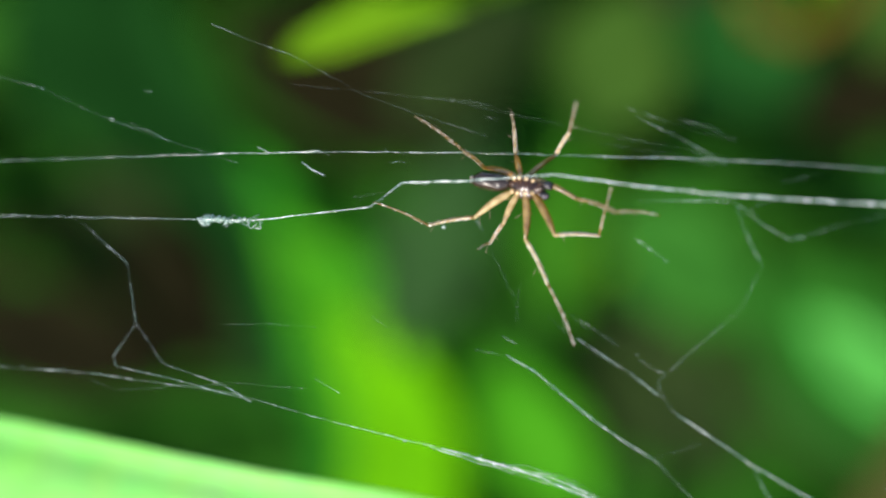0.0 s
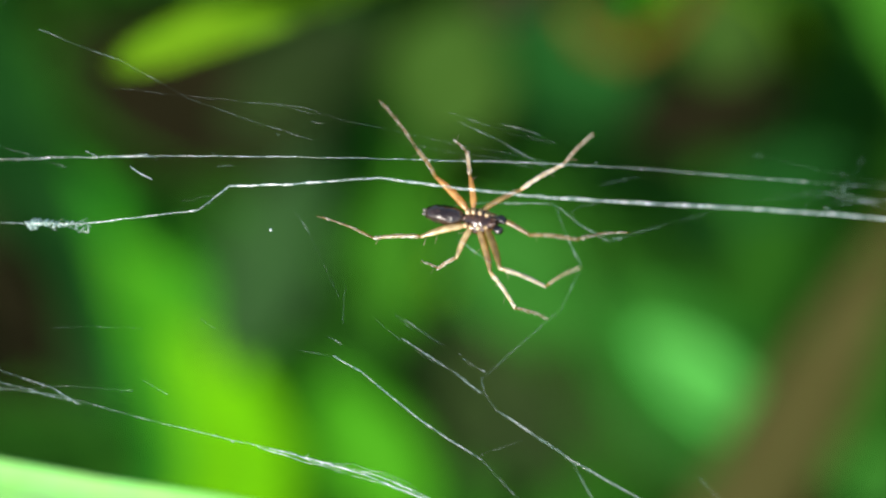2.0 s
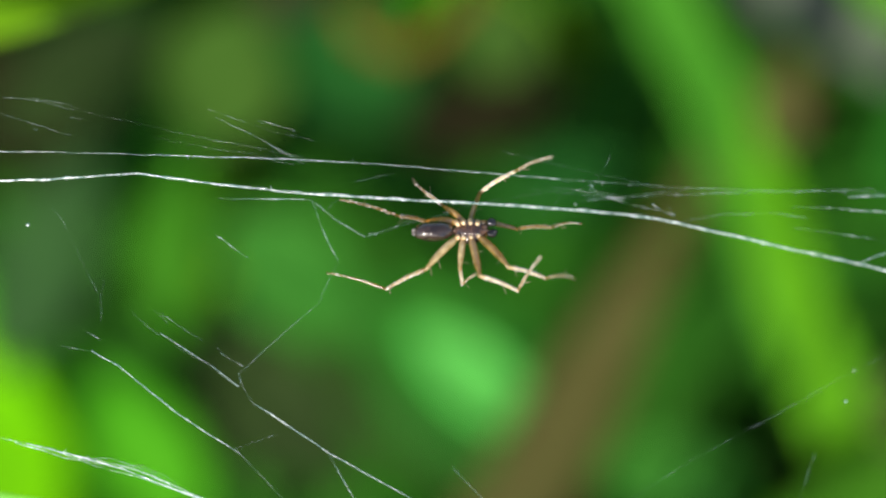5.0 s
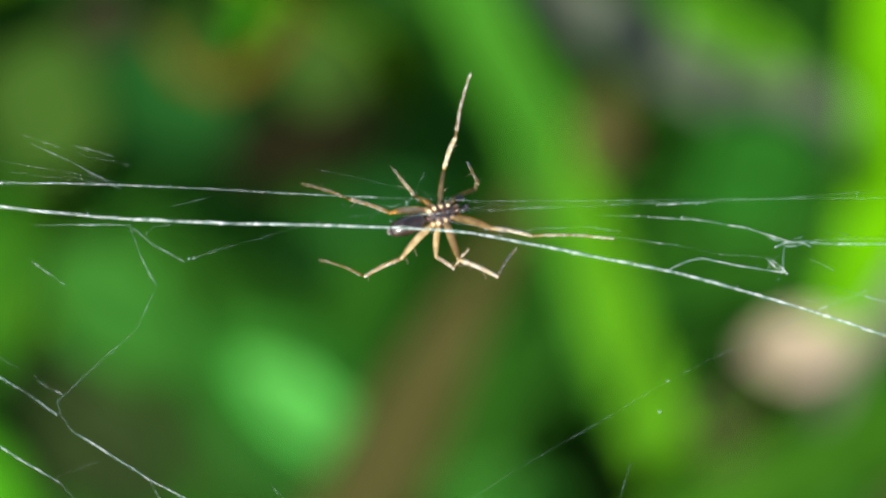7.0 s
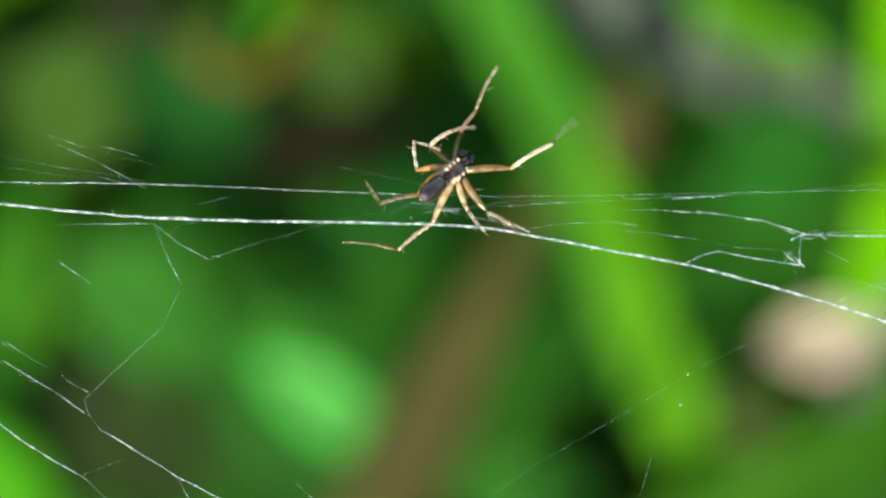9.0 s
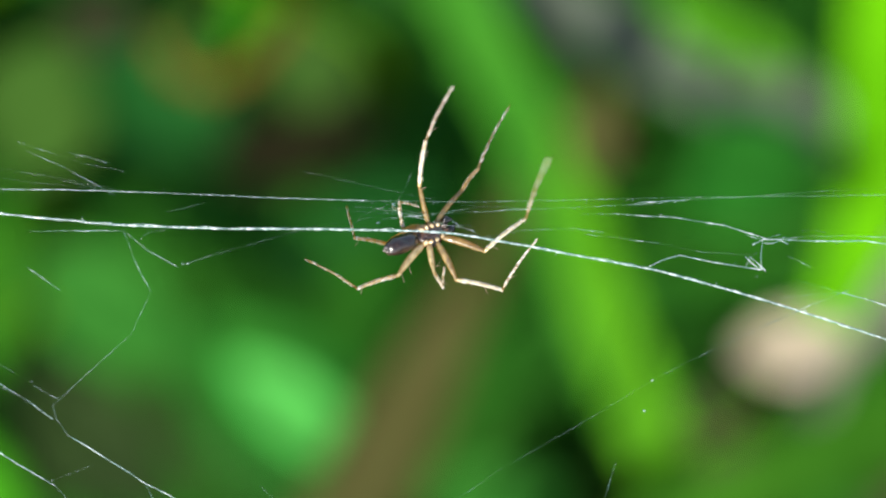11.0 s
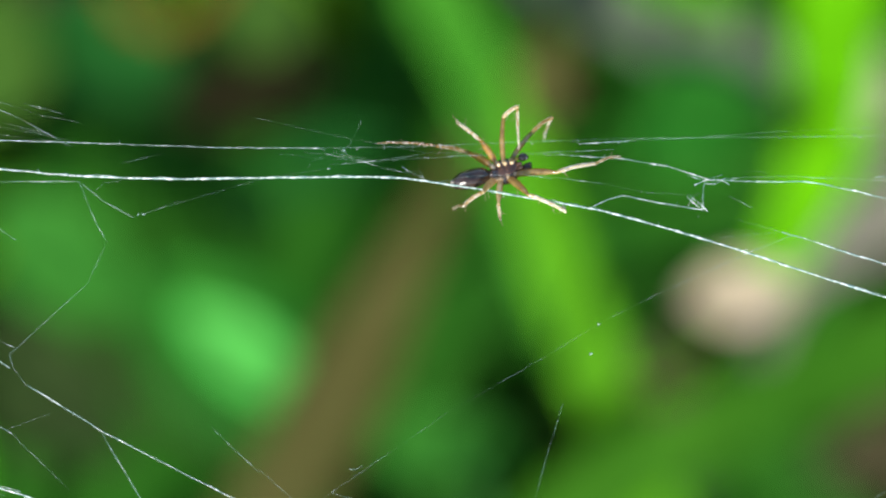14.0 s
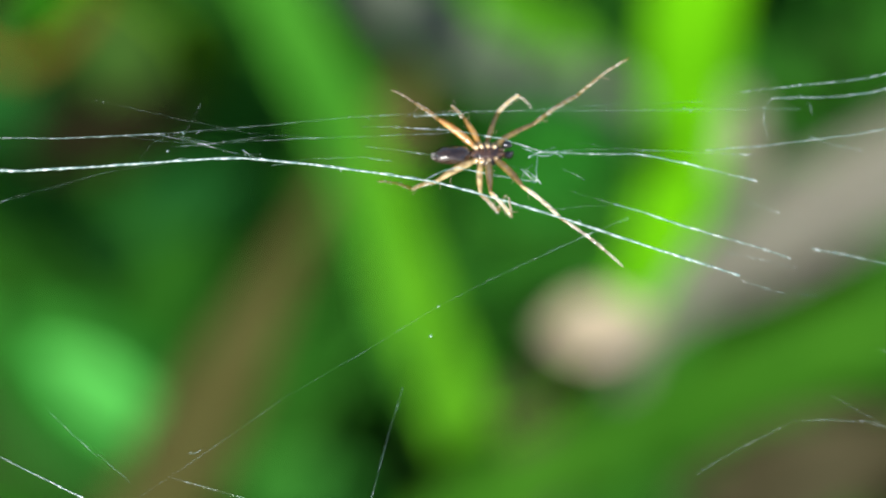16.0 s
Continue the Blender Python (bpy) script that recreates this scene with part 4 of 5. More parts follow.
def build_spider():
    rng = random.Random(5)
    thing = tagged(new("spider"), "small black-bodied spider with long amber legs clinging to silk", "spider")
    bm = bmesh.new()
    add_ball(bm, (-1.2, 0.05, 0.0), (1.24, 0.62, 0.59), None, 4)
    for v in bm.verts:
        u = (v.co.x / MM + 2.48) / 2.54
        round_off = math.sqrt(max(0.05, 1 - (2 * u - 1) ** 2))
        full = (max(0.02, 1 - abs(2 * u - 1) ** 2.5)) ** 0.5
        v.co.z *= full / round_off
        v.co.y *= full / round_off
        v.co += v.normal * (0.00005 * noise.noise(v.co * 2200) + 0.00003 * noise.noise(v.co * 6000))
    part("abdomen", bm, ABDOMEN, thing, "glossy black abdomen")
    for k, (y, z) in enumerate(((-0.12, 0.1), (-0.14, -0.1), (0.08, 0.0))):
        bm = bmesh.new()
        add_tube(bm, [(-2.33, y, z), (-2.44, y * 1.2, z * 1.2), (-2.53, y * 1.3, z * 1.3)], [0.12, 0.08, 0.04], 8)
        part("spinneret", bm, CREAM, thing, "pale spinneret")
    bm = bmesh.new()
    add_tube(bm, [(-0.15, 0, 0), (0.0, 0, 0), (0.2, 0, 0)], [0.2, 0.16, 0.25], 10)
    part("waist", bm, THORAX, thing)
    bm = bmesh.new()
    add_ball(bm, (1.0, 0.1, -0.12), (1.08, 0.56, 0.80), None, 4)
    for v in bm.verts:
        u = v.co.x / MM
        v.co.z *= 1.0 if u < 1.1 else max(0.75, 1 - (u - 1.1) * 0.28)
        if u > 1.3 and v.co.y > 0:
            v.co.y *= 1.25
    part("cephalothorax", bm, THORAX, thing, "dark brown glossy head and chest")
    bm = bmesh.new()
    add_ball(bm, (0.85, -0.36, -0.1), (0.55, 0.12, 0.34), None, 3)
    part("sternum", bm, THORAX, thing)
    for k in (-1, 1):
        bm = bmesh.new()
        add_tube(bm, [(1.55, -0.15, 0.14 * k), (1.85, -0.32, 0.13 * k), (1.95, -0.5, 0.1 * k)], [0.14, 0.13, 0.06], 8)
        part("fang_base", bm, THORAX, thing)
        bm = bmesh.new()
        add_tube(bm, [(1.5, -0.05, 0.25 * k), (1.8, -0.1, 0.4 * k), (2.08, -0.15, 0.34 * k)], [0.08, 0.08, 0.1], 8)
        palp = part("palp", bm, RUST, thing)
        PALPS.append(palp)
        bm = bmesh.new()
        add_ball(bm, (2.22, -0.2, 0.33 * k), (0.31, 0.27, 0.27), None, 3)
        add_ball(bm, (2.4, -0.36, 0.22 * k), (0.15, 0.13, 0.13), None, 2)
        add_ball(bm, (2.06, -0.42, 0.36 * k), (0.13, 0.11, 0.11), None, 2)
        part("palp_bulb", bm, PALP, palp, "swollen black tip of the palp")
        for j in range(3):
            bm = bmesh.new()
            add_ball(bm, (1.82 - 0.09 * j, 0.42 + 0.05 * j, 0.1 * k + 0.05 * j * k), (0.05,) * 3, None, 2)
            part("eye", bm, PALP, thing)
    for key in ("near_4", "near_3", "near_2", "near_1", "far_4", "far_3", "far_2", "far_1"):
        side, number = key.split("_")
        h = hip(key)
        bm = bmesh.new()
        inner = Vector((0.85 + (h.x - 0.8) * 0.85, -0.42, h.z * 0.66 - 0.06))
        add_tube(bm, [inner, inner.lerp(h, 0.4) + Vector((0, -0.14, 0)), inner.lerp(h, 0.8) + Vector((0, -0.1, 0)), h], [0.07, 0.13, 0.15, 0.14], 10)
        part("coxa", bm, PALE_CUTICLE, thing, "pale glossy leg base")
        bm = bmesh.new()
        add_ball(bm, h, (0.18, 0.18, 0.18), None, 2)
        part("trochanter", bm, PALE_CUTICLE, thing)
        f, ti, ta = SIZES[number]
        k = 0.85 if number == "3" else 1.0
        g = 0.8 if key in ("far_1", "far_2") else 1.12 * k       # slimmer and stouter thighs
        # Lit and dull legs: the light is put into the choice of cuticle.
        SEGMENTS[key] = (
            limb("femur", f, [(0, 0.13 * k), (0.18, 0.20 * g), (0.45, 0.205 * g), (0.75, 0.165 * g), (0.93, 0.115 * k), (1, 0.10 * k)], AMBER if key in ("near_3", "near_4") else ORANGE if number in "34" else RUST if key == "far_1" else HONEY, thing, 2, rng),
            limb("tibia", ti, [(0, 0.102 * k), (0.16, 0.12 * k), (0.24, 0.093 * k), (0.6, 0.106 * k), (1, 0.076 * k)], AMBER if key in ("near_1", "near_2", "far_2") else RUST if key == "far_1" else HONEY, thing, 2, rng, 60 if key == "far_1" else 240 if number in "12" else 90),
            limb("tarsus", ta, [(0, 0.071 * k), (0.5, 0.056 * k), (0.62, 0.046 * k), (1, 0.028 * k)], RUST, thing, 1, rng, 120 if number in "12" else 40))
    return thing


spider = build_spider()


# ---- movement ----
def stance(x, y, z, turn, away):
    """Spider pose: millimetres, turn in the picture's plane and tilt away, in degrees."""
    a, e = radians(turn), radians(away)
    ax = Vector((math.cos(e) * math.cos(a), math.sin(e), math.cos(e) * math.sin(a)))
    ay = (Vector((0, 1, 0)) - ax * ax.y).normalized()
    az = ax.cross(ay)
    m = Matrix((ax, ay, az)).transposed().to_4x4()
    m.translation = Vector((x, y, z)) * MM
    return SHOT @ m


def heading(a, b):
    a, b = radians(a), radians(b)
    return Vector((math.cos(b) * math.cos(a), math.sin(b), math.cos(b) * math.sin(a)))


def along(base, way):
    """Pose of a segment that starts at base (millimetres) and runs along way."""
    m = way.to_track_quat("X", "Z").to_matrix().to_4x4()
    m.translation = base * MM
    return m


# per leg: seconds, then turn and tilt in degrees of femur, tibia and tarsus, in the spider's own space
LEG = {key: [] for key in SEGMENTS}
LEG["near_4"] += [
    (0, -140, 0, -164, 0, 164, 0),
    (0.3, -145, 0, -168, 0, 167, 0),
    (0.5, -147, 0, -171, 0, 165, 0),
    (0.7, -153, 0, -170, 0, 166, 0),
    (1, -146, -38, -174, 0, 167, 0),
    (1.3, -152, 0, -172, 0, 168, 0),
    (1.5, -152, 0, -168, 0, 169, 0),
    (1.7, -145, -29, -169, 0, 172, 0),
    (2, -158, 0, -170, 0, 167, 0),
    (2.3, -152, 0, -173, 0, 169, 0),
    (2.5, -153, 0, -170, 0, 172, 0),
]
LEG["near_4"] += [
    (2.7, -156, 0, -172, 0, 170, 0),
    (3, -155, 0, -172, 0, 171, 0),
    (3.2, -161, 4, -164, 4, 177, 4),
    (5.3, -132, -37, -154, 21, 149, 41),
    (5.5, -137, 3, -154, 28, 155, -47),
    (5.8, -142, 0, -157, 24, 175, -41),
    (6, -142, 0, -158, 25, 176, -36),
    (6.3, -142, -29, -168, 0, 176, 47),
    (6.5, -122, -47, -153, 53, 116, -64),
    (6.7, -129, -39, -167, 36, 124, 58),
    (7, -152, 1, -173, 36, 141, -37),
]
LEG["near_4"] += [
    (7.3, -151, -1, -175, 32, 137, -19),
    (7.5, -157, -22, -180, 33, 136, 4),
    (7.7, -148, 21, -177, 57, 139, -1),
    (8, -120, 31, -131, 71, 132, 39),
    (8.3, -119, 31, -166, 21, 102, 53),
    (8.5, -140, 37, -172, 68, 96, 51),
    (8.7, -141, 34, -177, 59, 133, 6),
    (9, -152, 37, -188, 65, 136, 3),
    (9.2, -155, 4, -172, 62, 134, -4),
    (11.3, -155, -4, -182, 60, 128, 21),
    (11.5, -153, 2, -184, 57, 131, 2),
]
LEG["near_4"] += [
    (11.8, -135, 39, -180, 57, 121, 19),
    (12, -146, 4, -179, 31, 131, 3),
    (12.3, -150, 4, -173, 25, 144, 4),
    (12.5, -163, 5, -180, 5, 153, 4),
    (12.7, -146, -34, -152, 43, 179, 62),
    (13, -148, -59, -154, 52, 166, 50),
    (13.3, -155, -42, -165, 38, 158, 41),
    (13.5, -147, -38, -164, 31, 167, 44),
    (13.7, -133, -55, -126, 54, 100, 56),
    (14, -159, -62, -152, 66, 200, 85),
    (14.3, -142, -61, -149, 50, 125, 42),
]
LEG["near_4"] += [
    (14.5, -139, -48, -159, 54, 122, 50),
    (14.7, -139, -64, -156, 24, 126, 48),
    (15, -141, -48, -169, 39, 133, 49),
    (15.3, -160, -16, -167, 47, 159, -12),
    (15.5, -137, -54, -158, 52, 113, 67),
    (15.7, -133, -46, -160, 51, 132, 62),
    (16, -156, 4, -164, 68, 167, -46),
]
LEG["near_3"] += [
    (0, -110, 0, -125, 28, -130, -72),
    (0.3, -108, 0, -128, 0, -166, 35),
    (0.5, -115, 0, -130, 0, -161, 0),
    (0.7, -103, -37, -135, 0, -166, 0),
    (1, -96, 0, -106, 34, 12, -49),
    (1.3, -90, -42, -110, 49, -145, 68),
    (1.5, -99, -49, -103, 24, -150, 72),
    (1.7, -101, 0, -130, 48, -287, -76),
    (2, -108, 0, -145, 33, -203, -60),
    (2.3, -72, -46, -100, 34, -60, 63),
    (2.5, -108, 0, -80, 33, 49, -38),
]
LEG["near_3"] += [
    (2.7, -100, -34, -100, 34, 64, 63),
    (3, -98, -50, -120, 48, -105, 57),
    (3.2, -115, -49, -128, 29, -122, 68),
    (5.3, -101, -32, -56, 38, -297, -2),
    (5.5, -101, 1, -57, 45, -287, -46),
    (5.8, -98, -28, -130, 58, -436, -61),
    (6, -104, 0, -100, 47, -293, -76),
    (6.3, -102, 0, -140, 49, -262, -35),
    (6.5, -110, -3, -156, 36, -238, 2),
    (6.7, -104, 1, -109, 54, -170, -61),
    (7, -114, -3, -50, 42, -327, -30),
]
LEG["near_3"] += [
    (7.3, -113, -23, -69, 39, -312, 31),
    (7.5, -115, -45, -71, 36, -312, 60),
    (7.7, -120, -11, -59, 25, -319, 22),
    (8, -97, 9, -46, 4, -260, -42),
    (8.3, -98, 10, -95, -37, -338, 24),
    (8.5, -110, 18, -59, 12, -243, -56),
    (8.7, -108, 15, -101, -23, -333, 22),
    (9, -108, 15, -116, -23, -368, 47),
    (9.2, -121, -18, -86, -3, -331, 28),
    (11.3, -120, -20, -49, 43, -162, -55),
    (11.5, -111, -16, -51, 36, -282, -25),
]
LEG["near_3"] += [
    (11.8, -95, 3, -31, 25, -266, -26),
    (12, -98, -26, -46, 58, -274, 0),
    (12.3, -93, -37, -83, 52, -427, -78),
    (12.5, -94, 0, -71, 43, -299, -65),
    (12.7, -98, -43, -72, 41, -425, 75),
    (13, -109, -58, -91, 48, -402, 79),
    (13.3, -116, -45, -105, 61, -458, 78),
    (13.5, -114, -31, -131, 64, -322, -83),
    (13.7, -109, 1, -150, 63, -168, -64),
    (14, -118, -42, -85, 59, -156, -80),
    (14.3, -112, -23, -113, 66, -252, -74),
]
LEG["near_3"] += [
    (14.5, -110, 2, -119, 72, -255, -40),
    (14.7, -105, -4, -132, 62, -260, -48),
    (15, -102, 1, -75, 57, -147, -81),
    (15.3, -130, -47, -101, 40, -258, 55),
    (15.5, -117, -36, -130, 43, -232, 58),
    (15.7, -113, 1, -137, 39, -208, -22),
    (16, -95, 0, -46, 23, -289, -52),
]
LEG["near_2"] += [
    (0, -84, 0, -57, 0, -60, 0),
    (0.3, -61, 0, -30, 0, 28, 61),
    (0.5, -81, 0, -38, 0, 29, 47),
    (0.7, -82, 0, -34, 27, 39, -40),
    (1, -81, -51, -61, 29, 100, 77),
    (1.3, -83, -44, -76, 57, -21, -73),
    (1.5, -76, -41, -77, 58, -34, -78),
    (1.7, -73, 0, -68, 0, -76, 61),
    (2, -67, 0, -52, 29, -4, -52),
    (2.3, -75, 0, -61, 45, -5, -76),
    (2.5, -76, -39, -64, 43, -4, -78),
]
LEG["near_2"] += [
    (2.7, -83, -37, -81, 53, -58, -75),
    (3, -86, 0, -73, 26, -13, -69),
    (3.2, -98, -26, -73, 47, -32, -73),
    (5.3, -72, -35, -22, 30, 47, -54),
    (5.5, -83, -35, -22, 26, 43, 50),
    (5.8, -87, -29, -28, 34, 64, -50),
    (6, -91, -41, -31, 28, 70, 55),
    (6.3, -81, -43, -43, 33, 89, 63),
    (6.5, -54, -3, -42, 18, 0, -84),
    (6.7, -63, -2, -32, 16, 27, -57),
    (7, -93, -25, -42, 26, 30, 54),
]
LEG["near_2"] += [
    (7.3, -101, -30, -48, 25, 32, 59),
    (7.5, -98, -46, -54, 26, 25, 65),
    (7.7, -105, -23, -45, 16, 139, -73),
    (8, -86, -4, -34, -10, 153, -50),
    (8.3, -87, -3, -85, -53, 19, 20),
    (8.5, -94, 4, -46, -1, 141, -61),
    (8.7, -90, 0, -104, -42, -3, 43),
    (9, -95, 4, -131, -50, -23, 38),
    (9.2, -86, -3, -95, -45, 17, 30),
    (11.3, -84, -3, -63, -62, 24, 22),
    (11.5, -83, -4, -28, 9, 102, -70),
]
LEG["near_2"] += [
    (11.8, -87, -16, -27, 0, 117, -64),
    (12, -76, -23, -20, 34, 70, -64),
    (12.3, -75, -36, -25, 31, 88, -59),
    (12.5, -84, -33, -34, 35, 105, -68),
    (12.7, -87, -46, -35, 46, 114, -68),
    (13, -38, -4, -23, 23, 158, -81),
    (13.3, -69, -38, -27, 29, 48, 59),
    (13.5, -78, -32, -27, 23, 34, 70),
    (13.7, -77, -40, -29, 25, 45, 68),
    (14, -65, -58, -37, 25, 24, 81),
    (14.3, -73, -36, -40, 37, 16, 83),
]
LEG["near_2"] += [
    (14.5, -80, -43, -42, 34, -17, 75),
    (14.7, -81, -41, -37, 33, 79, 84),
    (15, -94, -41, -41, 39, 115, -72),
    (15.3, -65, -34, -51, -3, -43, 42),
    (15.5, -71, -15, -29, 25, 57, -75),
    (15.7, -72, -1, -31, 28, 98, -80),
    (16, -100, -42, -44, 41, 129, -70),
]
LEG["near_1"] += [
    (0, -56, 0, 4, 47, 69, -50),
    (0.3, -60, -29, -3, 55, 69, -54),
    (0.5, -77, -18, 1, 35, 73, -55),
    (0.7, -62, -47, -26, 32, -15, 53),
    (1, -55, 0, -57, 0, -56, 0),
    (1.3, -47, 0, -38, 0, -45, 0),
    (1.5, -41, 0, -21, 0, -1, 64),
    (1.7, -47, 0, -20, 0, 13, 65),
    (2, -59, -23, -17, 33, 33, -55),
    (2.3, -61, -42, -30, 58, 4, -73),
    (2.5, -45, -36, -43, 57, 18, -79),
]
LEG["near_1"] += [
    (2.7, -49, 0, -45, 52, -10, -69),
    (3, -47, 0, -44, 0, -48, 33),
    (3.2, -38, -3, -23, -4, -25, 59),
    (5.3, -40, -24, 8, 34, 79, -69),
    (5.5, -63, -49, -21, 18, -14, 20),
    (5.8, -57, -25, -52, 42, -36, -56),
    (6, -30, 0, -7, 0, 8, 55),
    (6.3, -41, 0, -12, 18, 15, -59),
    (6.5, -53, -14, -16, 33, 33, -75),
    (6.7, -70, -41, -21, 33, 17, 77),
    (7, -38, -33, -28, 36, -22, -4),
]
LEG["near_1"] += [
    (7.3, -34, 10, -20, -4, -14, 34),
    (7.5, -29, -1, 15, -5, 44, 35),
    (7.7, -67, -29, -11, 41, -36, -71),
    (8, -30, -72, 103, -55, 25, 40),
    (8.3, -89, -1, 36, -44, 43, 25),
    (8.5, -115, -23, -28, -7, -39, -60),
    (8.7, -87, -24, -42, -8, -52, -29),
    (9, -46, -30, -30, -69, 1, 21),
    (9.2, -61, -40, 19, -7, 123, -42),
    (11.3, -51, -21, -116, -70, -19, 18),
    (11.5, -39, -24, 27, 9, 131, -39),
]
LEG["near_1"] += [
    (11.8, -40, -27, -17, 17, 223, -78),
    (12, -33, -27, 0, 23, 70, -74),
    (12.3, -42, -32, -2, 30, 93, -80),
    (12.5, -63, -40, -5, 30, 84, -77),
    (12.7, -71, -66, -7, 31, 48, 75),
    (13, -31, -76, -11, 35, -7, 80),
    (13.3, -19, -4, -14, -4, -13, 48),
    (13.5, -26, -27, -6, -5, -4, 47),
    (13.7, -24, -4, 4, 26, 54, -78),
    (14, -13, -34, -3, 30, 5, -83),
    (14.3, -29, -30, -6, 30, 13, -75),
]
LEG["near_1"] += [
    (14.5, -31, -33, -9, 25, 32, -83),
    (14.7, -37, -37, -6, 25, 20, 61),
    (15, -57, -51, -8, 20, 23, 58),
    (15.3, -78, -72, -6, 29, 50, 68),
    (15.5, -93, -63, 2, 29, 92, 66),
    (15.7, -97, -62, 0, 25, 15, 81),
    (16, -56, -37, -41, 14, -42, -3),
]
LEG["far_4"] += [
    (0, 173, 34, 126, -69, 151, 0),
    (0.3, 179, 37, 139, -70, 143, 0),
    (0.5, 174, 37, 121, -68, 140, 0),
    (0.7, 160, 42, 116, -69, 133, 0),
    (1, 161, 37, 121, -56, 145, 0),
    (1.3, 163, 0, 119, -66, 149, 0),
    (1.5, 162, 18, 142, -55, 154, 0),
    (1.7, 161, 0, 143, -57, 159, 0),
    (2, 142, 0, 121, -54, 136, 0),
    (2.3, 156, 59, 120, -47, 121, -25),
    (2.5, 146, 26, 125, -57, 151, 38),
]
LEG["far_4"] += [
    (2.7, 155, 45, 144, -56, 156, 39),
    (3, 154, 30, 132, -66, 149, 45),
    (3.2, 162, 54, 138, -40, 139, -48),
    (5.3, 174, 58, 160, -53, 149, -46),
    (5.5, 134, 55, 140, -63, 151, 84),
    (5.8, 177, 38, 174, -63, 172, 33),
    (6, 175, 32, 172, -67, 170, 40),
    (6.3, 168, 53, 155, -45, 152, -59),
    (6.5, 168, 61, 161, -32, 152, -51),
    (6.7, 160, 47, 152, -37, 152, -42),
    (7, 163, 39, 144, -29, 145, -36),
]
LEG["far_4"] += [
    (7.3, 170, 35, 145, -31, 142, -36),
    (7.5, 165, 34, 140, -36, 131, 43),
    (7.7, 172, 62, 149, -14, 151, -31),
    (8, 269, 67, 159, 27, 157, -12),
    (8.3, 230, 49, 165, 18, 151, -21),
    (8.5, 228, 78, 154, 9, 147, -37),
    (8.7, 202, 69, 156, 0, 41, 37),
    (9, 185, 82, 159, -1, 144, -49),
    (9.2, 206, 76, 155, -5, 134, -54),
    (11.3, 201, 77, 159, -17, 54, 42),
    (11.5, 182, 67, 159, -24, 50, 43),
]
LEG["far_4"] += [
    (11.8, 185, 63, 164, -27, 52, 43),
    (12, 189, 33, 144, -46, 103, 58),
    (12.3, 177, 67, 159, -34, 149, -47),
    (12.5, 159, 32, 154, -35, 156, 62),
    (12.7, 155, 52, 162, -20, 171, -26),
    (13, 137, 46, 171, -13, 175, 5),
    (13.3, 133, 69, 152, -30, 162, -23),
    (13.5, 151, 57, 153, -41, 158, -32),
    (13.7, 164, 65, 155, -41, 159, -14),
    (14, 124, 61, 156, -41, 162, 5),
    (14.3, 151, 62, 150, -40, 155, -19),
]
LEG["far_4"] += [
    (14.5, 141, 55, 160, -46, 156, -22),
    (14.7, 162, 74, 156, -27, 161, -25),
    (15, 147, 56, 160, -42, 161, -16),
    (15.3, 123, 75, 146, -49, 170, -58),
    (15.5, 124, 65, 164, -39, 171, -52),
    (15.7, 106, 73, 155, -27, 157, -33),
    (16, 139, 3, 153, -50, 129, 66),
]
LEG["far_3"] += [
    (0, 122, 46, 92, -31, 83, -59),
    (0.3, 140, 50, 102, -30, 97, -51),
    (0.5, 132, 47, 90, -41, 117, -48),
    (0.7, 111, 22, 120, -33, 117, -60),
    (1, 133, 0, 141, 0, 151, 0),
    (1.3, 100, 0, 74, -47, 74, 0),
    (1.5, 118, 48, 61, -26, 33, -46),
    (1.7, 104, 44, 69, -49, 42, -67),
    (2, 104, 0, 98, -37, 150, 42),
    (2.3, 108, 50, 133, 0, 145, 0),
    (2.5, 120, 0, 125, 0, 150, 0),
]
LEG["far_3"] += [
    (2.7, 105, 0, 110, -34, 125, 0),
    (3, 91, 0, 67, -36, 59, 55),
    (3.2, 119, 54, 95, 0, 82, -28),
    (5.3, 130, 63, 132, -47, 138, -63),
    (5.5, 144, 54, 141, -52, 142, -68),
    (5.8, 143, 26, 148, -28, 140, -65),
    (6, 146, 15, 148, -29, 154, 61),
    (6.3, 136, 22, 149, 0, 158, -64),
    (6.5, 38, -4, 54, -59, 81, 64),
    (6.7, 91, 47, 82, -42, 57, -75),
    (7, 124, 56, 114, -41, 117, -66),
]
LEG["far_3"] += [
    (7.3, 142, 49, 121, -40, 123, -69),
    (7.5, 129, 43, 124, -59, 125, 59),
    (7.7, 109, 59, 156, -42, 144, -41),
    (8, 51, 66, 174, -12, 152, -33),
    (8.3, 24, 67, 118, 30, 277, -8),
    (8.5, 44, 76, 77, -13, 439, -68),
    (8.7, 164, 31, 85, -36, 321, -34),
    (9, 111, 57, 61, -22, 294, -18),
    (9.2, 113, 69, 75, -10, 305, -21),
    (11.3, 93, 80, 75, -9, 282, -62),
    (11.5, 143, 82, 81, -5, 291, -63),
]
LEG["far_3"] += [
    (11.8, 311, 81, 111, -27, 167, -41),
    (12, 128, 52, 122, -49, 122, -76),
    (12.3, 98, 65, 137, -48, 137, -47),
    (12.5, 98, 38, 116, -16, 130, -46),
    (12.7, 95, 49, 111, -40, 18, -80),
    (13, 96, 27, 143, -53, -98, 1),
    (13.3, 100, 30, 143, 4, -121, -34),
    (13.5, 91, 47, 107, -51, -217, -70),
    (13.7, 98, 58, 117, -49, -189, -68),
    (14, 104, 35, 128, 3, -210, -81),
    (14.3, 98, 44, 120, -57, -183, -75),
]
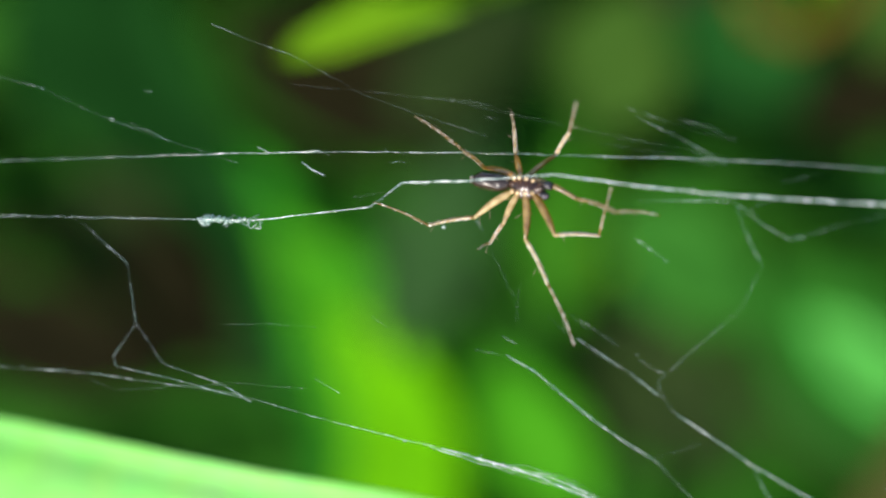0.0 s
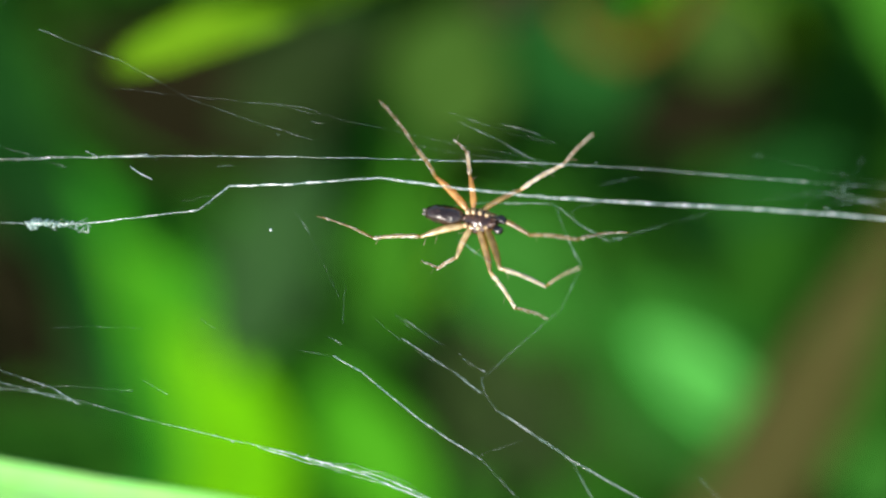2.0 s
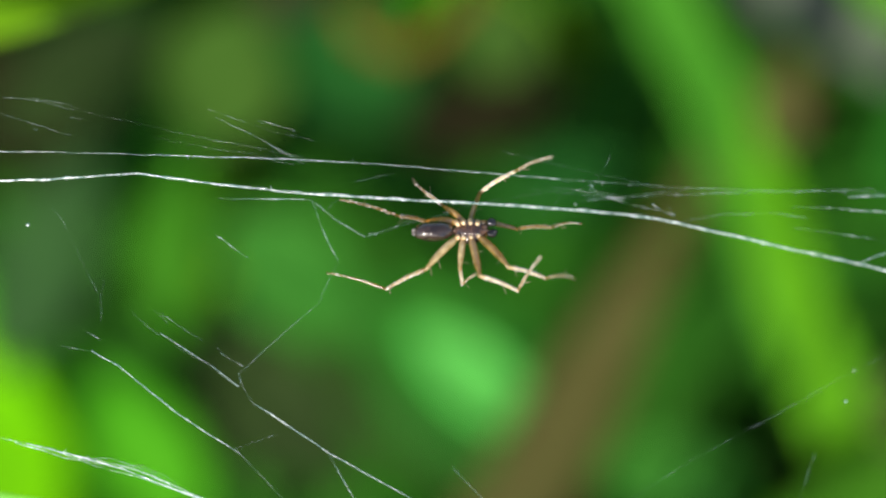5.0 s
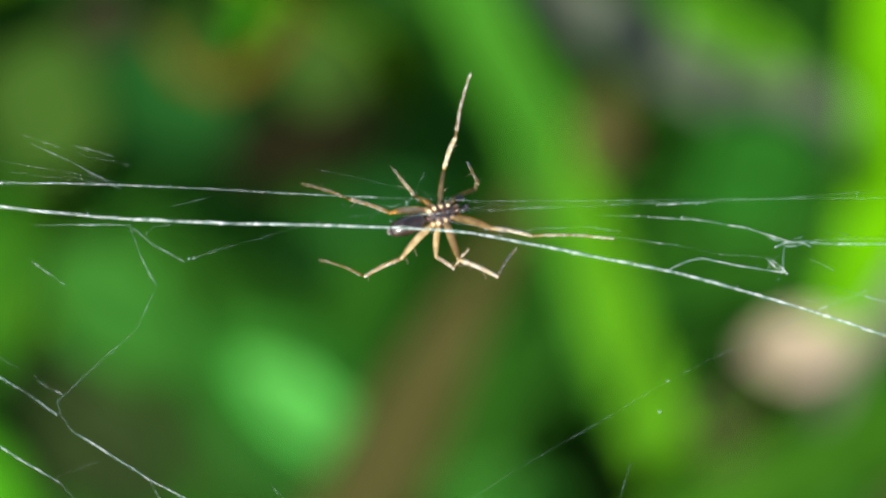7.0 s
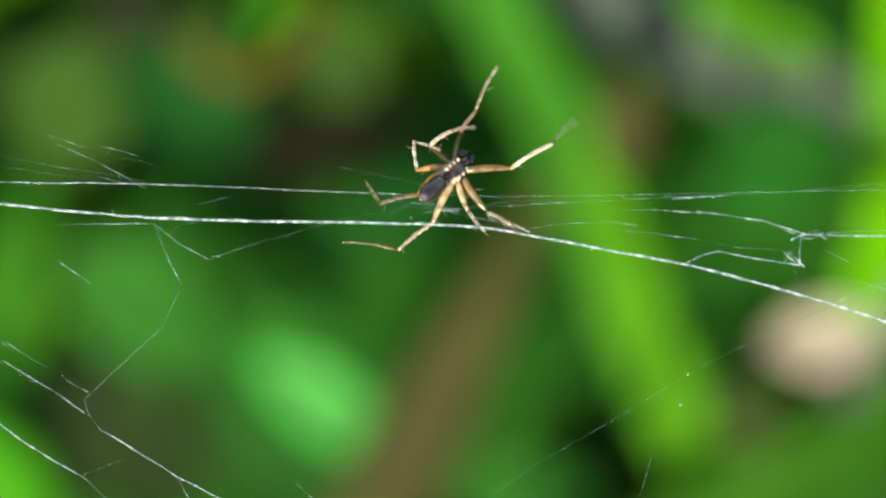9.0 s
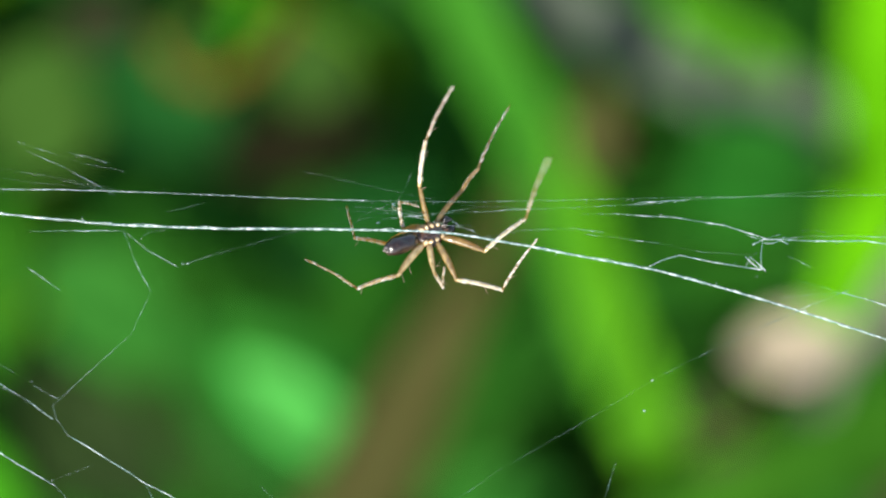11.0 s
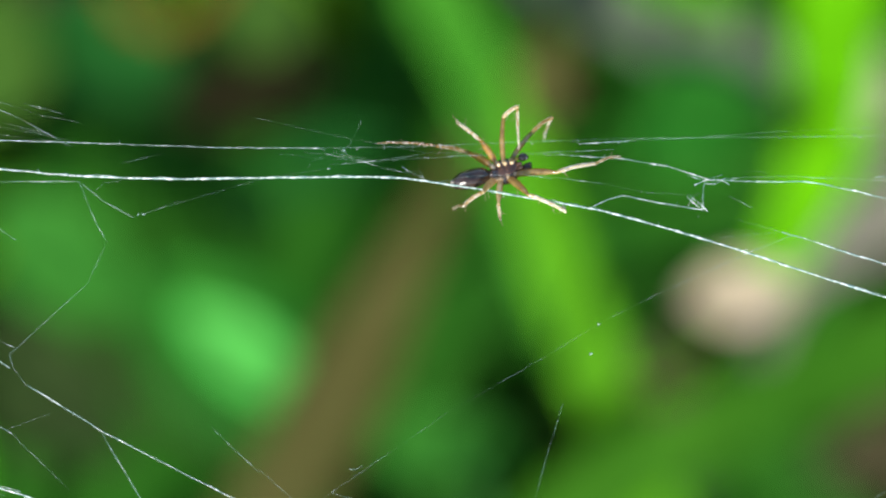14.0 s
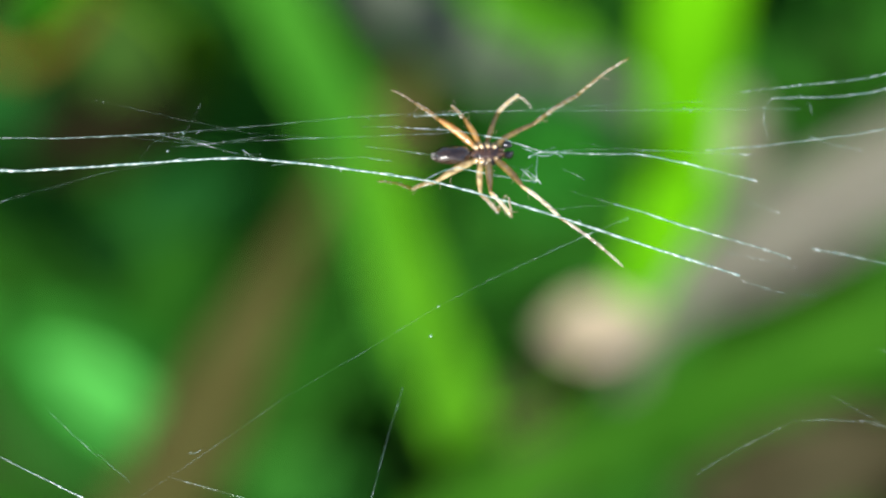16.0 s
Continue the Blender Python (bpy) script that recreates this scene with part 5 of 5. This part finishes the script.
LEG["far_3"] += [
    (14.5, 112, 61, 111, -53, -228, -72),
    (14.7, 98, 65, 141, -52, -249, -67),
    (15, 108, 41, 140, -41, -125, -64),
    (15.3, 122, 2, 152, 4, -157, -39),
    (15.5, 78, 47, 95, -27, -197, -78),
    (15.7, 78, 57, 98, -55, -204, -59),
    (16, 112, 23, 144, -50, -323, 80),
]
LEG["far_2"] += [
    (0, 52, 48, 50, -51, 61, -61),
    (0.3, 48, 48, 64, 0, 59, -53),
    (0.5, 19, 0, 34, 0, 43, 0),
    (0.7, 44, 42, 19, 0, 20, -38),
    (1, 52, 54, 30, -53, 21, -52),
    (1.3, 64, 62, 24, -58, 22, -63),
    (1.5, 52, 46, 44, -32, 58, -35),
    (1.7, 53, 62, 22, 0, 29, 0),
    (2, 36, 0, 38, 0, 46, -48),
    (2.3, 41, 60, 33, -26, 29, -38),
    (2.5, 56, 54, 30, -60, 60, 62),
]
LEG["far_2"] += [
    (2.7, 67, 63, 34, -46, 45, -64),
    (3, 61, 46, 52, -58, 119, 74),
    (3.2, 73, 18, 64, -2, 76, -28),
    (5.3, 62, 29, 24, -33, 15, -47),
    (5.5, 68, 48, 30, -37, 7, -57),
    (5.8, 78, 65, 33, -38, 21, -65),
    (6, 79, 64, 39, -50, 19, -62),
    (6.3, 55, 71, 38, -60, 40, -66),
    (6.5, 102, 50, 78, -38, 76, -58),
    (6.7, 45, 66, 69, -64, 128, -83),
    (7, 61, 34, 54, -52, 57, -2),
]
LEG["far_2"] += [
    (7.3, 74, 70, 58, -43, 57, -2),
    (7.5, 70, 39, 52, -58, 48, 28),
    (7.7, 47, 55, 90, -61, 47, -21),
    (8, 50, 69, 147, -41, 75, -18),
    (8.3, 42, 52, 138, -71, 150, -57),
    (8.5, 75, 32, 0, -44, 214, -58),
    (8.7, 71, 71, 112, -63, 303, -70),
    (9, 54, 39, 223, -80, 209, -62),
    (9.2, 66, 48, 133, -71, 21, -60),
    (11.3, 99, -28, 121, -70, 28, 5),
    (11.5, 101, -29, 70, -12, 115, -64),
]
LEG["far_2"] += [
    (11.8, 69, 42, 105, 9, 109, 12),
    (12, 81, -1, 57, -37, 47, 56),
    (12.3, 58, 49, 77, -63, 30, 60),
    (12.5, 65, 15, 60, -2, 78, -61),
    (12.7, 83, 16, 75, -1, 94, -50),
    (13, 57, -11, 28, -4, 21, -54),
    (13.3, 52, 7, 11, -47, -15, 64),
    (13.5, 45, 16, 7, -39, -44, 48),
    (13.7, 79, 51, 99, -44, 113, -50),
    (14, 75, -1, 31, -77, 268, 52),
    (14.3, 64, 15, 18, -53, 270, 55),
]
LEG["far_2"] += [
    (14.5, 64, -24, 51, -65, 348, 80),
    (14.7, 66, 52, 12, -36, 283, -67),
    (15, 73, 20, 79, -37, 415, 77),
    (15.3, 67, -2, 47, -44, 388, 53),
    (15.5, 39, 11, 16, -36, 363, 68),
    (15.7, 41, -3, 9, -50, 336, 52),
    (16, 60, 31, 47, -68, 339, 65),
]
LEG["far_1"] += [
    (0, -19, 0, -10, -33, -2, 68),
    (0.3, 4, 0, 14, -17, 37, 42),
    (0.5, -7, 0, 6, -23, 32, 54),
    (0.7, -2, 48, 11, 0, 27, -47),
    (1, 12, 34, 20, -52, 62, 70),
    (1.3, 6, 49, 24, -47, 32, -70),
    (1.5, 4, 0, 40, -59, 124, 80),
    (1.7, -12, 42, 29, -65, 112, 70),
    (2, -19, 0, 3, -25, 16, 57),
    (2.3, 6, 55, 1, -34, 21, 0),
    (2.5, 6, 0, -5, -34, -61, 79),
]
LEG["far_1"] += [
    (2.7, 1, 59, -4, -28, -20, -70),
    (3, -5, 47, 3, -54, -51, 86),
    (3.2, 2, 70, 5, -46, 28, -86),
    (5.3, -10, 60, 36, -76, 26, 81),
    (5.5, 20, 66, 9, -76, -8, 78),
    (5.8, -14, 0, -9, -28, -2, 47),
    (6, 32, 30, 39, -19, 45, 0),
    (6.3, 5, 41, 25, -31, 44, -57),
    (6.5, 2, 38, 26, -49, 63, -67),
    (6.7, -6, 56, 20, -56, 77, -70),
    (7, 8, 42, 109, -86, 79, 71),
]
LEG["far_1"] += [
    (7.3, -13, 48, 42, -44, 51, -76),
    (7.5, 42, 40, 63, -47, 59, 36),
    (7.7, 29, 36, 75, -51, 78, -48),
    (8, 102, -54, 68, -25, 148, -48),
    (8.3, 5, 40, 85, -38, 85, -43),
    (8.5, 19, 45, 91, -61, 65, -58),
    (8.7, 24, 28, 148, -70, 62, -70),
    (9, 24, 15, 167, -74, 120, -77),
    (9.2, 25, 28, 48, -45, 62, -58),
    (11.3, 25, 24, 125, -67, 124, -64),
    (11.5, 32, -26, 111, -78, 20, 33),
]
LEG["far_1"] += [
    (11.8, 13, 31, 33, -29, 64, -72),
    (12, 42, 46, 39, -4, 44, -3),
    (12.3, 32, -4, 31, -37, 32, 22),
    (12.5, 15, 40, -1, -5, -41, -81),
    (12.7, 46, 60, 6, -5, -29, -81),
    (13, 39, 31, -1, -53, -35, 66),
    (13.3, 30, 54, 10, -59, -130, -79),
    (13.5, 14, 48, 23, -77, 5, 73),
    (13.7, 24, 51, 7, -76, 13, 72),
    (14, 35, 31, 28, -71, -92, 77),
    (14.3, 22, 57, 21, -71, 18, 77),
]
LEG["far_1"] += [
    (14.5, 15, 48, 30, -75, 12, 77),
    (14.7, 16, 53, 9, -75, 7, 76),
    (15, 13, -4, 14, -54, -5, 65),
    (15.3, 28, 39, 1, -67, 5, 72),
    (15.5, 13, 45, 18, -65, 15, 75),
    (15.7, 14, 48, 21, -71, 16, 76),
    (16, 24, -4, 29, -4, 37, -53),
]


# while it walks or stands between the known rows it goes on stepping: seconds, and the row whose stance it takes up
STEPS = ((3.7, 2.3), (4.2, 2.7), (4.7, 5.8), (9.7, 8.7), (10.3, 9.0), (10.8, 11.5))


# quick taps of a raised leg: leg, seconds, the first segment that swings, degrees to each side
TAPS = (("far_2", 6.5, 1, 20), ("far_2", 8.0, 2, 24), ("far_2", 8.5, 2, 20), ("far_2", 11.5, 2, 18), ("near_1", 7.5, 2, 16), ("near_1", 9.0, 2, 14))


def tapped(key, rows):
    """The rows of a leg with its taps set in."""
    out = list(rows)
    for leg, t, first, swing in TAPS:
        for row in rows:
            if leg == key and row[0] == t:
                for dt, share in ((-1 / FPS, 1), (1 / FPS, -1), (0.1, 0)):
                    out.append((t + dt, *(v + swing * share * (k % 2 == 0 and k // 2 >= first) for k, v in enumerate(row[1:]))))
    return sorted(out)


def leg_rows(key):
    """Rows for the three segments, with steps in between so that the joints hold together."""
    rows = tapped(key, LEG[key] + [(t, *r[1:]) for t, like in STEPS for r in LEG[key] if r[0] == like])
    number = key.split("_")[1]
    out = ([], [], [])
    times = []
    for r0, r1 in zip(rows, rows[1:]):
        swing = max(heading(*r0[1 + 2 * j:3 + 2 * j]).angle(heading(*r1[1 + 2 * j:3 + 2 * j])) for j in range(3))
        n = max(1, round((r1[0] - r0[0]) / 0.15), math.ceil(math.degrees(swing) / 40))
        times += [r0[0] + (r1[0] - r0[0]) * k / n for k in range(n)]
    times.append(rows[-1][0])
    ts = [r[0] for r in rows]
    for t in times:
        i = max(0, min(len(rows) - 2, int(np.searchsorted(ts, t, "right")) - 1))
        u = (t - ts[i]) / (ts[i + 1] - ts[i])
        u = 0.5 * u + 0.5 * u * u * (3 - 2 * u)
        base = hip(key)
        for j in range(3):
            w0, w1 = heading(*rows[i][1 + 2 * j:3 + 2 * j]), heading(*rows[i + 1][1 + 2 * j:3 + 2 * j])
            mid = w0.lerp(w1, u)
            way = mid.normalized() if mid.length > 0.05 else w0
            out[j].append((t, along(base, way)))
            base = base + way * SIZES[number][j]
    return out


def motions():
    walk(spider, [
    (0, stance(-31.83, 0.90, 2.42, -5.5, 0.0)),
    (0.3, stance(-30.54, 0.90, 2.38, -2.9, 0.0)),
    (0.5, stance(-30.82, 0.90, 2.59, -0.6, 0.0)),
    (0.7, stance(-29.53, 0.90, 1.70, -2.9, 0.0)),
    (1, stance(-27.74, 0.90, 1.50, -5.8, 0.0)),
    (1.3, stance(-26.15, 0.90, 1.45, -5.5, 0.0)),
    (1.5, stance(-26.07, 0.90, 1.91, -6.8, 0.0)),
    (1.7, stance(-25.21, 0.90, 1.38, -8.9, 0.0)),
    (2, stance(-24.05, 0.90, 0.64, -7.4, 0.0)),
    (2.3, stance(-21.74, 0.90, -0.02, -9.3, 0.0)),
    (2.5, stance(-21.21, 0.90, -0.49, -12.3, 0.0)),
    (2.7, stance(-20.09, 0.90, -0.68, -8.7, 0.0)),
    (3, stance(-19.63, 0.90, -1.04, -11.8, 0.0)),
    (3.2, stance(-18.74, 0.90, -1.19, -16.3, 4.1)),
    (5.3, stance(-9.01, 0.90, 0.32, 4.4, 4.5)),
    (5.5, stance(-8.37, 0.90, 0.81, 2.2, 4.5)),
    (5.8, stance(-7.50, 0.90, 1.04, -0.1, 0.0)),
    (6, stance(-7.13, 0.90, 0.84, -0.5, 0.0)),
    (6.3, stance(-5.95, 0.90, 1.11, 4.1, 0.0)),
    (6.5, stance(-4.57, 0.90, 1.17, 7.9, 4.5)),
    (6.7, stance(-2.81, 0.90, 1.16, 13.8, 4.6)),
    (7, stance(-0.92, 0.90, 1.84, 19.4, 4.6)),
    (7.3, stance(-0.45, 0.90, 1.99, 22.3, 4.6)),
    (7.5, stance(-0.58, 0.90, 1.85, 25.2, 4.8)),
    (7.7, stance(-0.63, 0.90, 2.20, 25.1, 29.3)),
    (8, stance(-1.02, 0.90, 3.28, 16.3, 50.6)),
    (8.3, stance(-1.23, 0.90, 3.25, 16.2, 50.6)),
    (8.5, stance(-1.11, 0.90, 3.45, 29.5, 44.2)),
    (8.7, stance(-0.97, 0.90, 3.67, 35.1, 41.6)),
    (9, stance(-1.18, 0.90, 4.00, 41.1, 40.0)),
    (9.2, stance(-1.12, 0.90, 1.61, 28.8, 34.6)),
    (11.3, stance(-0.90, 0.90, 0.95, 20.4, 31.5)),
    (11.5, stance(-0.81, 0.90, 1.06, 23.4, 30.1)),
    (11.8, stance(-0.75, 0.90, 0.73, 19.0, 33.4)),
    (12, stance(-0.32, 0.90, -0.13, 11.7, 4.9)),
    (12.3, stance(0.56, 0.90, 0.38, 8.4, 4.9)),
    (12.5, stance(1.33, 0.90, 0.78, 13.8, 4.9)),
    (12.7, stance(2.54, 0.90, 1.27, 6.8, 4.6)),
    (13, stance(3.29, 0.90, 2.45, 7.6, 4.8)),
    (13.3, stance(5.04, 0.90, 2.08, 10.7, 4.5)),
    (13.5, stance(5.80, 0.90, 1.90, 10.5, 4.6)),
    (13.7, stance(6.18, 0.90, 1.92, 9.5, 4.5)),
    (14, stance(6.27, 0.90, 1.84, 14.8, 4.9)),
    (14.3, stance(6.65, 0.90, 1.31, 16.7, 0.0)),
    (14.5, stance(6.80, 0.90, 1.06, 16.3, 4.8)),
    (14.7, stance(7.05, 0.90, 1.16, 11.0, 0.0)),
    (15, stance(7.65, 0.90, 1.77, 14.9, 4.6)),
    (15.3, stance(10.02, 0.90, 2.11, 10.5, 4.6)),
    (15.5, stance(11.46, 0.90, 2.56, 7.7, 4.6)),
    (15.7, stance(12.42, 0.90, 3.16, 8.8, 3.4)),
    (16, stance(14.67, 0.90, 2.70, 3.8, 4.6)),
    ])
    for key in SEGMENTS:
        for segment, rows in zip(SEGMENTS[key], leg_rows(key)):
            walk(segment, rows)
    # the palps feel about: down at first, later lifted
    for palp in PALPS:
        walk(palp, [(t, pose(1.5 * MM, 0, 0) @ pose(0, 0, 0, 0, -lift, 0) @ pose(-1.5 * MM, 0, 0)) for t, lift in
                    ((0, -16), (1, -9), (2.5, -11), (3.2, -8), (5.3, 4), (7, 10), (9, 10), (11.5, 9), (12.5, -3), (13, 10), (14.5, 11), (15, 2), (15.5, 9), (16, 7))])
    times = [r[0] for r in SWAY]
    for web, share in ((web_middle, 0.5), (web_loose, 1.0)):
        walk(web, [(t, SHOT @ pose(sway(t)[0] * share * MM, 0, sway(t)[1] * share * MM)) for t in [0.0] + times])
    for line, a, b, depth in LINES:
        rows = []
        for t in [0.0] + times:
            p, q = node(a, t), node(b, t)
            rows.append((t, along(p + Vector((0, depth, 0)), (q - p).normalized())))
        walk(line, rows)


motions()
